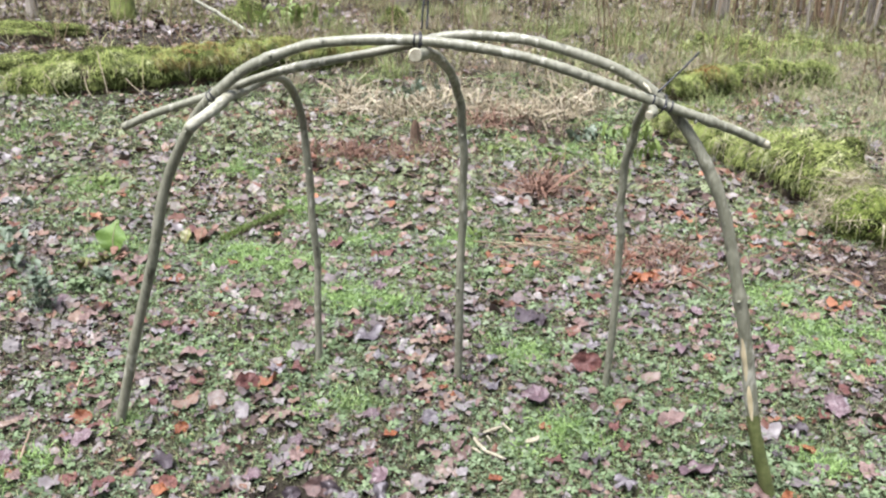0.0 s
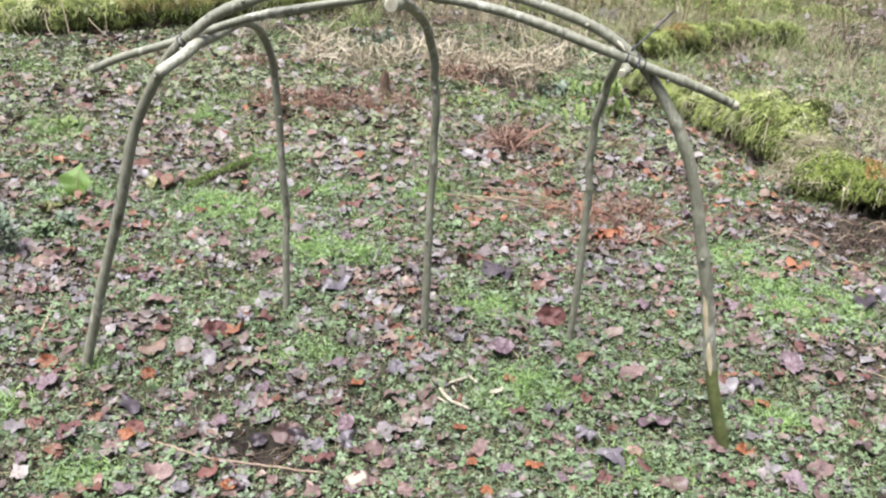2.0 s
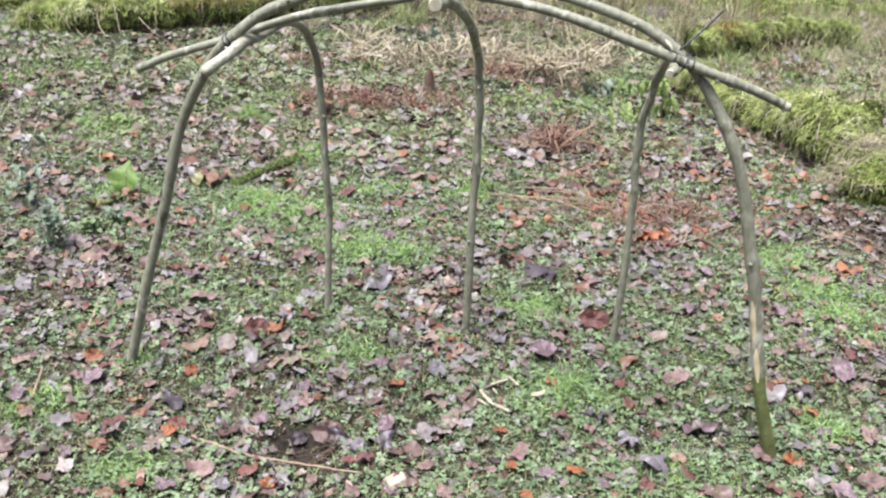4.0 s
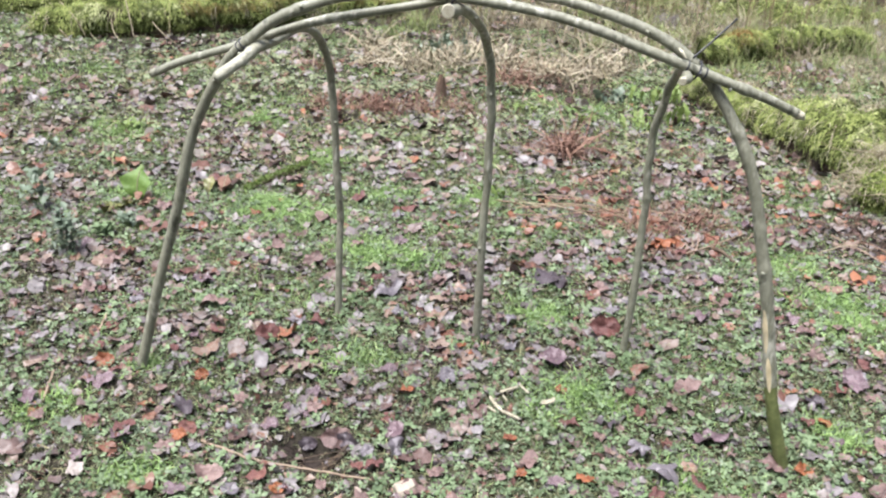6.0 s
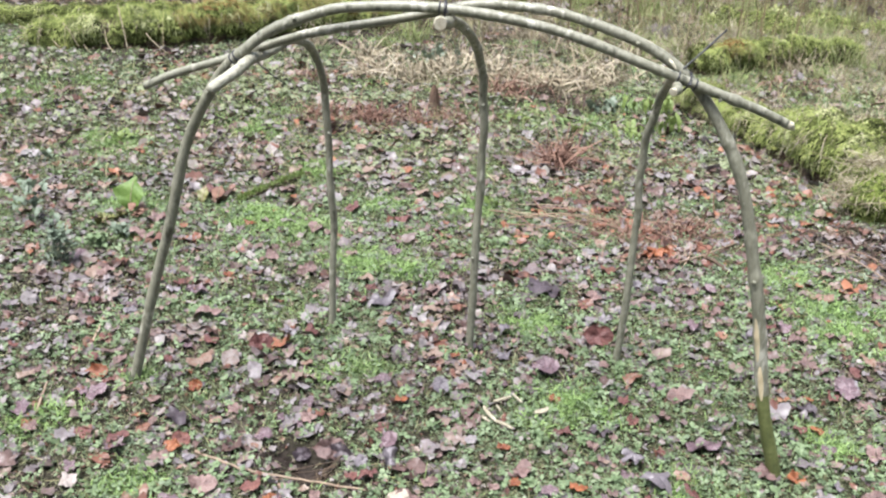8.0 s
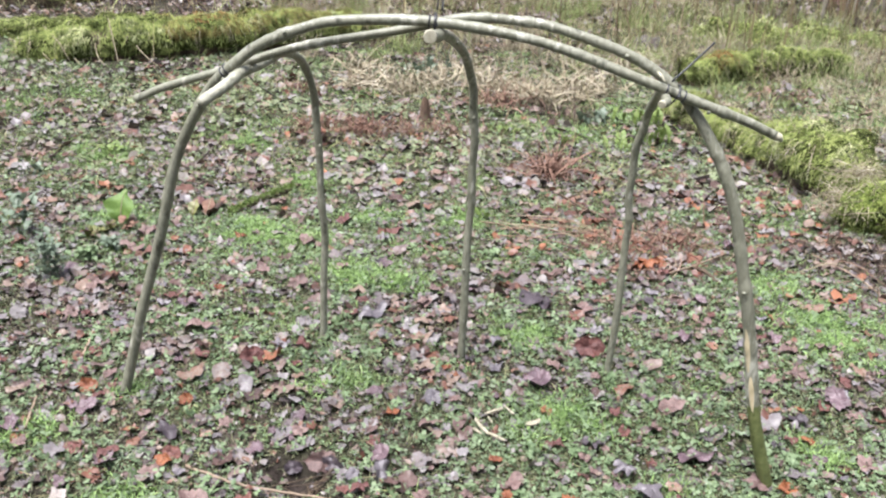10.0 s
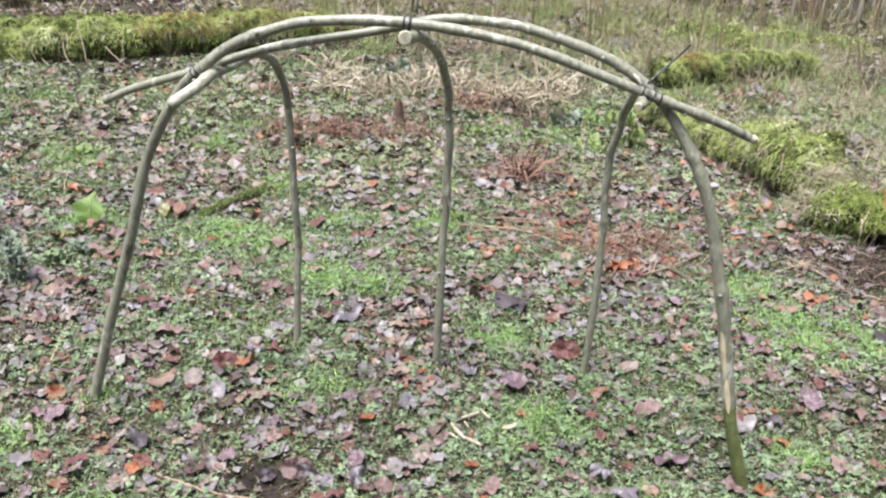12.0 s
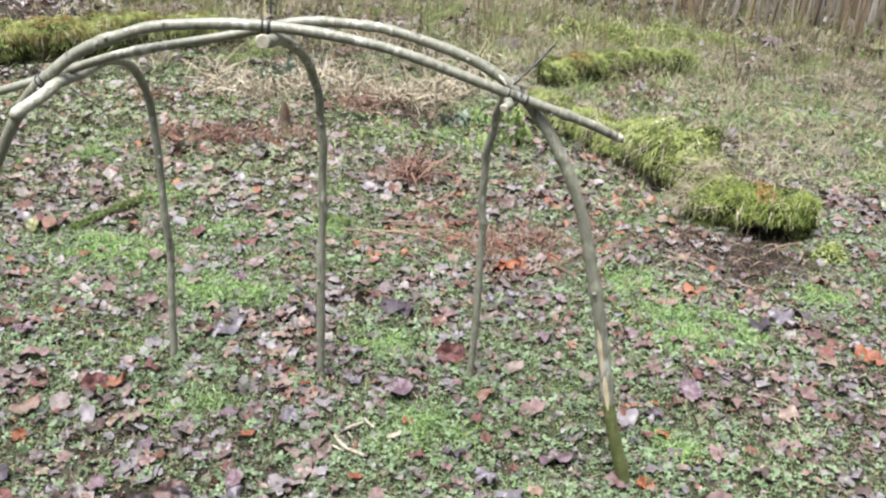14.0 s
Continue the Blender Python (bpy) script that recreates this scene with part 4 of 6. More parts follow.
def shaving(x, y, length, yaw, bend, wide):
    """A thin split of wood, ragged at both ends and slightly bowed."""
    v, t = [], []
    for k in range(8):
        f = k / 7
        w0, w1 = (wide * rng.uniform(0.7, 1.1) * (0.35 if k in (0, 7) else 1) for _ in range(2))
        px, py = (f - 0.5) * length, 0.12 * bend * (f - 0.5) ** 2
        lift = 0.004 * math.sin(3 * f)
        v += [(px, py - w0, lift + 0.004), (px + 0.1 * w1, py + w1, lift + 0.006), (px, py + w1, lift + 0.002), (px, py - w0, lift)]
    for k in range(7):
        for q in range(4):
            a, b = k * 4 + q, k * 4 + (q + 1) % 4
            t += [(a, b, b + 4), (a, b + 4, a + 4)]
    t += [(0, 2, 1), (0, 3, 2), (28, 29, 30), (28, 30, 31)]
    ob = tagged(new("wood_shaving", mesh_np("wood_shaving", np.array(v), np.array(t), SHAVED)), "pale fresh wood shaving on the moss", "wood shaving", "wood shavings")
    ob.matrix_world = pose(x, y, float(height(x, y)) + 0.022, rng.normal(0, 8), rng.normal(0, 6), yaw)


for x, y, ln, yaw, bend, wide in [(0.168, 2.385, 0.077, 40, 0.2, 0.0045), (0.208, 2.396, 0.055, -60, 0.15, 0.003), (0.116, 2.312, 0.083, -64, 0.25, 0.0055), (0.162, 2.255, 0.062, -35, 0.1, 0.0045), (0.108, 2.284, 0.038, -44, 0.1, 0.003), (0.285, 2.336, 0.05, 19, 0.3, 0.008), (0.148, 2.34, 0.045, -75, 0.1, 0.002)]:
    shaving(x, y, ln, yaw, bend, wide)


def wood_chunk(x, y):
    """A short pale offcut of wood lying in the plants."""
    n = 9
    a = np.linspace(0, 2 * math.pi, n, endpoint=False)
    rows = [np.stack([0.022 * (1 + 0.1 * np.sin(2 * a + f * 9)) * s * np.cos(a), np.full(n, f * 0.05), 0.018 * s * np.sin(a)], -1) for f, s in ((-0.52, 0.75), (-0.42, 1.0), (0.1, 1.06), (0.45, 0.9), (0.5, 0.7))]
    v = np.concatenate(rows + [[(0, -0.028, 0), (0, 0.028, 0.004)]])
    t = []
    for q in range(4):
        for k in range(n):
            k2 = (k + 1) % n
            t += [(q * n + k, q * n + n + k2, q * n + k2), (q * n + k, q * n + n + k, q * n + n + k2)]
    t += [(5 * n, k, (k + 1) % n) for k in range(n)] + [(5 * n + 1, 4 * n + (k + 1) % n, 4 * n + k) for k in range(n)]
    ob = tagged(new("wood_offcut", mesh_np("wood_offcut", v, np.array(t), OFFCUT)), "short pale offcut of wood among clover", "wood offcut")
    ob.matrix_world = pose(x, y, float(height(x, y)) + 0.024, 8, 6, -58)


wood_chunk(-0.12, 1.90)

SINGLE = {
    "orange": [(-0.96, 3.81, 0.077), (-1.21, 3.61, 0.069), (-0.91, 3.23, 0.056), (1.69, 4.63, 0.079), (0.91, 3.72, 0.138), (0.86, 3.7, 0.087), (-0.81, 2.38, 0.054), (-0.85, 2.48, 0.047), (-0.77, 2.08, 0.066), (-0.45, 1.87, 0.06), (-0.15, 2.37, 0.052), (0.16, 2.15, 0.049), (0.19, 2, 0.046), (0.22, 1.87, 0.052), (0.36, 1.98, 0.069), (0.33, 2.42, 0.049), (0.04, 2.62, 0.037), (0.01, 2.68, 0.038), (1.13, 2.35, 0.056), (1.17, 2.54, 0.034), (2.11, 2.83, 0.119)],
    "brown": [(-1.33, 2.94, 0.054), (-0.5, 2.8, 0.078), (-1.24, 4.19, 0.127), (-0.52, 4.1, 0.108), (-0.27, 3.99, 0.091), (-0.15, 2.94, 0.05), (-0.36, 3.08, 0.063), (1.63, 4.68, 0.079), (0.96, 3.64, 0.087), (1.05, 3.2, 0.056), (-0.94, 2.56, 0.048), (-1.18, 2.54, 0.049), (-0.93, 2.09, 0.068), (-0.51, 1.92, 0.069), (-1.05, 2.44, 0.047), (0.34, 2.25, 0.067), (-0.26, 1.98, 0.046), (-0.21, 1.99, 0.062), (-0.5, 2.65, 0.057), (0.55, 2.44, 0.054), (0.8, 2.53, 0.038), (0.54, 1.94, 0.062), (1.07, 2.34, 0.055), (1.25, 2.55, 0.059), (0.94, 1.94, 0.057), (0.89, 1.96, 0.049), (0.62, 2.19, 0.034), (1.96, 2.86, 0.094), (2.32, 3.54, 0.097), (1.54, 2.54, 0.062), (1.38, 2.7, 0.073)],
    "mauve": [(-1.58, 3.38, 0.098), (-0.99, 3.06, 0.098), (-0.27, 3.56, 0.071), (1.04, 3.33, 0.081), (1.25, 3.06, 0.089), (1.35, 3.99, 0.096), (0.89, 2.99, 0.095), (-1.26, 2.21, 0.091), (-0.93, 2.05, 0.1), (-1.01, 1.95, 0.049), (-0.77, 2.48, 0.055), (-0.53, 2.14, 0.066), (-0.5, 2.24, 0.042), (-0.71, 1.84, 0.069), (-1.08, 2.32, 0.082), (0.32, 2.63, 0.141), (-0.07, 2.65, 0.085), (-0.22, 2.48, 0.072), (0.28, 1.97, 0.054), (0.42, 1.93, 0.061), (0.76, 2.23, 0.129), (1.08, 1.96, 0.091), (0.67, 2.54, 0.065), (1.31, 2.58, 0.121), (1.88, 2.61, 0.077)],
    "grey": [(-1.08, 3.06, 0.076), (-1.18, 2.88, 0.053), (-0.58, 2.77, 0.088), (-0.68, 3.19, 0.049), (-0.28, 3.08, 0.136), (-0.31, 3.88, 0.076), (-0.22, 2.89, 0.07), (0.19, 2.91, 0.06), (1.09, 2.96, 0.053), (1.26, 3.21, 0.057), (1.61, 3.2, 0.053), (0.57, 3.02, 0.073), (0.86, 3.4, 0.07), (0.75, 3.37, 0.069), (-0.71, 2.02, 0.048), (-0.57, 1.86, 0.068), (-0.03, 2.45, 0.089), (0.18, 2.69, 0.086), (0.53, 2.13, 0.09), (0.57, 2.03, 0.112), (1.33, 2.63, 0.102), (1.09, 2.07, 0.06), (1.95, 3.19, 0.162)],
    "dark": [(0.35, 3.27, 0.155), (0.39, 3.22, 0.098), (0.09, 2.76, 0.048), (-0.81, 2.22, 0.095), (0.45, 2.26, 0.085), (0.97, 2.64, 0.059), (1.14, 2.47, 0.077), (2.04, 3.22, 0.102), (1.8, 3.09, 0.144)],
    "pale": [(-0.72, 2.72, 0.068), (-0.99, 1.89, 0.068), (0.79, 2.19, 0.021)],
    "pink": [(-1.3, 3.94, 0.081), (-1.4, 3.8, 0.099), (-1.39, 3.6, 0.114), (-1.4, 3.21, 0.093), (-0.78, 3.44, 0.082), (-0.61, 3.32, 0.102), (-0.65, 3.79, 0.101), (-0.45, 3.51, 0.071), (-0.1, 3.67, 0.061), (-0.05, 3.33, 0.061), (-0.09, 3.21, 0.076), (0.44, 3.58, 0.072), (0.24, 3.52, 0.094), (0.55, 3.23, 0.088), (-0.77, 4.39, 0.086), (1.21, 3.13, 0.067), (1.61, 3.58, 0.103), (1.76, 3.4, 0.088), (1.42, 2.97, 0.088), (0.76, 3.2, 0.066), (0.95, 3.3, 0.069), (1.92, 2.99, 0.072), (2.38, 3.3, 0.081)],
}
PINK_NEAR = [(-0.89, 2.87, 0.118), (-1.38, 2.93, 0.087), (-1.08, 2.9, 0.047), (0.15, 2.92, 0.05), (0.41, 2.86, 0.03), (0.38, 2.74, 0.058), (1.27, 2.95, 0.076), (1.24, 2.76, 0.082), (-1.32, 2.44, 0.049), (-1.27, 2.43, 0.043), (-1.23, 2.28, 0.042), (-0.65, 2.28, 0.061), (-0.42, 2.25, 0.067), (-1.09, 2.53, 0.058), (-0.04, 2.32, 0.06), (0.06, 2.33, 0.068), (0.04, 2.46, 0.062), (0.11, 2.56, 0.055), (0.49, 2.25, 0.042), (0.66, 2.36, 0.071), (0.74, 2.49, 0.102), (0.84, 2.38, 0.045), (1.34, 2.49, 0.059), (1.26, 2.24, 0.092), (0.52, 2.67, 0.057), (1.14, 2.72, 0.061), (1.74, 2.59, 0.086), (1.68, 2.69, 0.076), (1.42, 2.51, 0.091), (2.13, 2.94, 0.061)]
PINK_EDGE = [(-1.2, 2.13, 0.062), (-0.79, 2.02, 0.065), (-0.64, 1.91, 0.085), (-0.87, 2.2, 0.043), (-0.91, 1.8, 0.039), (0.21, 2.05, 0.079), (-0.04, 1.98, 0.061), (0.08, 2, 0.054), (0.13, 1.98, 0.038), (-0.34, 1.9, 0.045), (-0.23, 1.86, 0.067), (0.44, 2.13, 0.041), (0.01, 1.85, 0.059), (0.8, 2.16, 0.042), (0.9, 2.11, 0.093), (1.17, 2.02, 0.086)]
SINGLE["pink"] = SINGLE["pink"] + PINK_NEAR + PINK_EDGE
LEAF_SAYS = {"orange": "bright orange-brown fallen leaf on the moss", "brown": "curled red-brown fallen leaf on the ground", "pink": "faded pinkish-tan fallen leaf lying flat", "grey": "wet lilac-grey fallen leaf lying flat", "dark": "blackened rotting fallen leaf", "mauve": "damp mauve-brown fallen leaf lying flat", "pale": "bleached pale fallen leaf on green plants"}
LEAF_MESH = {c: [mesh_np("fallen_leaf", *leaf_shape(k, 4, 20), LEAF[c], True) for k in ("oval", "maple", "oak", "oval", "maple", "maple")] for c in SINGLE}


def lay_leaf(colour, x, y, size, lift=0.018):
    ob = tagged(new("fallen_leaf", LEAF_MESH[colour][rng.integers(0, 6)]), LEAF_SAYS[colour], "leaf", "fallen leaves")
    ob.matrix_world = pose(x, y, float(height(x, y)) + lift, rng.normal(0, 10), rng.normal(0, 10), rng.uniform(0, 360)) @ Matrix.Scale(size, 4)


for colour, places in SINGLE.items():
    for x, y, size in places:
        lay_leaf(colour, x, y, size)
for colour, x, y, s, tilt_x, tilt_y, yaw in (("pink", -0.335, 2.135, 0.10, 52, 8, 10), ("mauve", -0.165, 2.14, 0.10, 45, -20, -60), ("grey", -0.165, 2.06, 0.085, 50, 15, 60), ("grey", -0.35, 2.10, 0.05, 20, 10, 90), ("pink", -0.107, 1.905, 0.085, 25, 20, 40), ("brown", -0.76, 2.12, 0.06, 45, 10, 0), ("orange", 0.95, 3.72, 0.09, 40, 10, 20), ("orange", 0.87, 3.74, 0.07, 30, -15, 80), ("dark", -0.30, 2.12, 0.07, 65, 5, -20), ("dark", -0.42, 2.13, 0.06, 40, 5, 30), ("orange", 0.985, 2.105, 0.065, 30, 10, 15), ("orange", -1.12, 2.43, 0.075, 48, 0, 5), ("orange", -0.80, 2.41, 0.05, 60, 0, -10), ("brown", 0.52, 2.85, 0.115, 58, 6, 5), ("brown", -0.655, 2.66, 0.10, 40, 15, 50)):
    ob = tagged(new("fallen_leaf", LEAF_MESH[colour][3]), "upturned " + LEAF_SAYS[colour], "leaf", "fallen leaves")
    ob.matrix_world = pose(x, y, float(height(x, y)) + 0.4 * s * math.sin(radians(tilt_x)), tilt_x, tilt_y, yaw) @ Matrix.Scale(s, 4)
for k in range(10):
    stick([(-0.33 + rng.normal(0, 0.03), 2.10, 0.03), (-0.34 + rng.normal(0, 0.04), 2.07, 0.03), (-0.36 + rng.normal(0, 0.05), 2.03 + rng.normal(0, 0.015), 0.02)], 0.002, 0.0012, "thin dark dead root in a small scrape", LOG_WOOD, "dead_root", "root", group="roots in the scrape")
k = 0
while k < 110:
    x, y = rng.uniform(-1.6, 2.1), rng.uniform(1.8, 3.9)
    if abs(x - 0.1) < 0.62 * y and rng.random() > 0.5 * greenness(x, y) and (x + 0.38) ** 2 + (y - 2.07) ** 2 > 0.02 and min((x + 1.0) ** 2 + (y - 2.445) ** 2, (x - 0.94) ** 2 + (y - 2.135) ** 2) > 0.006:
        lay_leaf(("pink", "brown", "grey", "mauve", "dark", "brown", "pink", "mauve")[rng.integers(0, 8)], x, y, rng.uniform(0.035, 0.07), 0.014)
        k += 1


# ---- what nobody could count: leaf litter, small plants, grass ----
def stuff(name, arrays, mat, label, category, smooth=False):
    return tagged(new(name, mesh_np(name, *arrays, mat, smooth)), label, category, kind="stuff")


def strew_ground():
    near_leaves = [leaf_shape(kd, 2, 12) for kd in ("oval", "maple", "oak", "oval", "maple", "oval", "oak", "maple", "oval", "oak", "oval", "oak")]
    far_leaves = [leaf_shape(kd, 1, 7) for kd in ("oval", "maple", "oval", "oak", "oak")]

    def scraped(x, y):
        return 1 - np.exp(-((x + 0.38) ** 2 + (y - 2.07) ** 2) / 0.008) - 0.95 * np.exp(-((x - 2.31) / 0.2) ** 2 - ((y - 4.27) / 0.18) ** 2) - 0.95 * np.exp(-((x - 2.1) / 0.30) ** 2 - ((y - 3.83) / 0.26) ** 2)
    at = spots(13500, -3.2, 4.0, 1.2, 5.2, lambda x, y: in_view(x, y) * np.clip(leafy(x, y) * np.clip(0.2 + 0.21 * y, 0.5, 1) * (0.85 - 0.35 * greenness(x, y)) * (0.3 + 1.2 * vnoise(x, y, 0.13, 27)), 0, 1) * (1 - 0.6 * mossy(x, y)) * (1 - 0.7 * near_any(x, y, GREEN)) * np.clip(scraped(x, y), 0, 1), 0.003)
    at[:, 2] += rng.uniform(0, 0.014, len(at))
    stuff("leaf_litter", scatter(near_leaves, at, rng.lognormal(math.log(0.050), 0.36, len(at)).clip(0.018, 0.095) * np.clip(0.72 + 0.11 * at[:, 1], 0.9, 1.25), 0.20), LITTER, "brown, pink and grey fallen leaves on the ground", "leaf litter", True)
    at = spots(30000, -3.2, 4.0, 1.3, 6.0, lambda x, y: in_view(x, y, 0.4) * np.clip(0.9 - 0.5 * greenness(x, y), 0, 1) * np.clip((y - 1.3) * 0.28, 0.12, 0.6) * np.clip(scraped(x, y), 0, 1), 0.001)
    at[:, 2] += rng.uniform(0, 0.005, len(at))
    stuff("sodden_leaves", scatter(far_leaves, at, rng.lognormal(math.log(0.050), 0.3, len(at)).clip(0.02, 0.09), 0.10), LEAF_MAT, "sodden grey-mauve old leaves flat on the soil", "leaf litter")
    heaps = [(1.0, 3.85, 0.3), (0.62, 4.15, 0.25), (1.65, 4.45, 0.3), (1.35, 4.75, 0.25), (1.25, 3.45, 0.2), (2.05, 4.05, 0.2), (1.6, 3.7, 0.3), (1.0, 5.0, 0.3), (-0.6, 5.95, 0.5), (-2.2, 7.3, 0.5)]
    at = spots(7000, -3, 3.6, 1.8, 7.6, lambda x, y: in_view(x, y, 0.4) * np.clip(0.05 + 0.6 * near_any(x, y, heaps), 0, 1) * np.clip(2 * vnoise(x, y, 0.2, 60) - 0.4, 0, 1) * np.clip(scraped(x, y), 0, 1), 0.012)
    stuff("russet_leaves", scatter(near_leaves, at, rng.lognormal(math.log(0.055), 0.35, len(at)).clip(0.02, 0.11), 0.3), RUSSET, "red-brown leaves blown into loose drifts", "leaf litter", True)
    crumbs = [leaf_shape("oval", 1, 5), leaf_shape("oak", 1, 6), leaf_shape("oval", 1, 4)]
    at = spots(95000, -3.2, 4.0, 1.3, 5.5, lambda x, y: in_view(x, y, 0.4) * (0.9 - 0.5 * greenness(x, y)) * np.clip(1.5 - 0.28 * y, 0.2, 0.85) * (1 - 0.8 * np.clip(1 - scraped(x, y), 0, 1)), 0.003)
    stuff("leaf_crumbs", scatter(crumbs, at, rng.lognormal(math.log(0.0145), 0.4, len(at)).clip(0.004, 0.034), 0.6), LITTER, "crumbs of broken leaves and bark on soil", "leaf litter")
    at = spots(42000, -3.4, 4.4, 1.3, 6.5, lambda x, y: in_view(x, y, 0.4) * np.clip(1.5 - 0.28 * y, 0.15, 0.8) * (1 - 0.8 * near_any(x, y, GREEN)) * np.clip(0.25 + 0.75 * vnoise(x, y, 0.25, 24), 0, 1) * (1 - 0.75 * mossy(x, y)) * (1 - 0.6 * np.clip(1 - scraped(x, y), 0, 1)), 0.010)
    at[:, 2] += rng.uniform(0, 0.012, len(at))
    stuff("broken_leaf_bits", scatter(crumbs, at, rng.lognormal(math.log(0.019), 0.4, len(at)).clip(0.007, 0.045), 0.5), LITTER, "small curled grey and mauve leaf scraps", "leaf litter")
    at = spots(27000, -9, 9, 4.9, 15, lambda x, y: in_view(x, y, 1.5) * (1 - 0.4 * np.exp(-(((x - 0.2) / 1.1) ** 2 + ((y - 7.5) / 0.8) ** 2))) * np.clip(leafy(x, y) * (0.95 - 0.5 * greenness(x, y)), 0, 1) * (1 - 0.7 * mossy(x, y)) * np.clip(1.15 - 0.25 * np.maximum(0, x - 1.5), 0.5, 1), 0.012)
    stuff("distant_leaf_litter", scatter(far_leaves, at, rng.lognormal(math.log(0.070), 0.35, len(at)).clip(0.03, 0.13), 0.32), LITTER, "old brown fallen leaves carpeting the wood", "leaf litter")
    at = spots(4500, -5, 4, 4.6, 9, lambda x, y: in_view(x, y, 0.8) * np.clip(0.2 + 0.8 * vnoise(x, y, 0.4, 56), 0, 1) * np.where(x < 0.9, 1, 0.45) * np.clip((y - 4.2) * 0.8, 0, 1), 0.018)
    stuff("bleached_leaves", scatter(far_leaves, at, rng.lognormal(math.log(0.042), 0.4, len(at)).clip(0.016, 0.09), 0.35), PALE_LITTER, "bleached grey and tan leaves further off", "leaf litter")
    at = np.concatenate([spots(20000, -22, 22, 12, 30, lambda x, y: in_view(x, y, 2) * 0.9, 0.02), spots(7000, -9, 9, -9, 9, lambda x, y: (1 - in_view(x, y, 0.7)) * 0.8, 0.01)])
    big = rng.lognormal(math.log(0.12), 0.3, len(at)) * np.where(at[:, 1] < 9, 0.5, 1.0)
    stuff("woodland_leaf_litter", scatter(far_leaves, at, big, 0.4), LITTER_FAR, "old brown fallen leaves carpeting the wood", "leaf litter")
    at = spots(7000, -8, 8, -7, 8, lambda x, y: (1 - in_view(x, y, 0.3)) * np.clip(0.3 + 0.9 * greenness(x, y), 0, 1), 0.006)
    stuff("surrounding_ground_cover", scatter([clover_shape(3, 4), clover_shape(4, 4), clover_shape(3, 4)], at, rng.uniform(0.03, 0.07, len(at)), 0.4), CLOVER, "low green plants round the clearing", "ground cover")
    tiny = [clover_shape(3, 4) for _ in range(6)] + [clover_shape(3) for _ in range(3)] + [clover_shape(4, 4), clover_shape(2, 4), clover_shape(2, 4), clover_shape(1), clover_shape(5, 4)]
    at = spots(190000, -3.2, 4.0, 1.3, 4.6, lambda x, y: in_view(x, y, 0.5) * np.clip(0.14 + 0.95 * greenness(x, y), 0, 1) * np.clip(1.4 - 0.19 * y, 0.5, 1.0) * np.clip(0.2 + 1.4 * (0.5 * vnoise(x, y, 0.3, 21) + 0.5 * vnoise(x, y, 0.11, 26)), 0, 1) * (1 - 0.5 * mossy(x, y)) * np.clip(1.5 - 0.5 * leafy(x, y), 0.25, 1) * np.clip(scraped(x, y), 0, 1), 0.002)
    at[:, 2] += rng.uniform(0, 0.016, len(at))
    stuff("ground_cover", scatter(tiny, at, rng.lognormal(math.log(0.0145), 0.45, len(at)).clip(0.005, 0.036), 0.5), CLOVER, "low green clover-like plants between fallen leaves", "ground cover")
    tiny = [clover_shape(2, 4) for _ in range(3)] + [clover_shape(3, 4)]
    at = spots(50000, -7, 7, 4.5, 9.5, lambda x, y: in_view(x, y, 0.6) * np.clip(0.2 + 0.85 * greenness(x, y), 0, 1) * np.clip(1.4 - 0.6 * leafy(x, y), 0.2, 1) * (0.35 + 0.65 * vnoise(x, y, 0.35, 23)), 0.004)
    at[:, 2] += rng.uniform(0, 0.015, len(at))
    stuff("distant_ground_cover", scatter(tiny, at, rng.uniform(0.018, 0.042, len(at)), 0.4), CLOVER, "low green plants among old leaves", "ground cover")
    at = spots(13000, -4.5, 3.5, 4.6, 8.6, lambda x, y: in_view(x, y, 0.6) * np.clip(4 * vnoise(x, y, 0.5, 57) - 1.9, 0, 1) * np.clip(1.1 - 1.1 * near_any(x, y, LEAFY), 0.0, 1), 0.014)
    stuff("pale_ground_plants", scatter([clover_shape(3, 4), clover_shape(4, 4)], at, rng.uniform(0.02, 0.05, len(at)), 0.5), PALE_PLANT, "pale grey-green low plants in the litter", "ground cover")
    at = spots(16000, -4.5, 1.2, 4.4, 8.4, lambda x, y: in_view(x, y, 0.6) * np.clip(2.4 * vnoise(x, y, 0.3, 59) - 0.7, 0, 1), 0.01)
    stuff("low_olive_grass", scatter([blade_shape(1, 0.07, b, 2) for b in (0.4, 0.9, 1.5)], at, rng.uniform(0.03, 0.09, len(at)), 0.9), MEADOW, "short olive and straw grass between old leaves", "grass")
    at = spots(360000, -3.2, 4.0, 1.3, 5.5, lambda x, y: in_view(x, y, 0.4) * np.clip(0.3 + 0.9 * vnoise(x, y, 0.2, 28) - 0.35 * near_any(x, y, MUD), 0, 1) * np.clip(scraped(x, y), 0, 1))
    stuff("brown_moss", scatter([blade_shape(1, 0.22, b, 1) for b in (0.3, 0.9, 1.4)], at, rng.uniform(0.010, 0.030, len(at)), 0.7), MOSS_BED, "low brownish moss between leaves", "moss")
    short = [blade_shape(1, 0.10, b, 2) for b in (0.2, 0.5, 0.8, 1.1)]
    at = spots(300000, -3.2, 4.2, 1.3, 5.5, lambda x, y: in_view(x, y, 0.4) * np.clip((0.05 + 1.3 * (greenness(x, y) - 0.25)) * (0.15 + 0.85 * vnoise(x, y, 0.35, 22) ** 1.5) + 0.9 * near_any(x, y, GREEN) + 0.8 * mossy(x, y), 0, 1) * np.maximum(np.clip((y - 1.4) / 1.8, 0.28, 0.8), 0.9 * near_any(x, y, GREEN)) * np.clip(scraped(x, y), 0, 1))
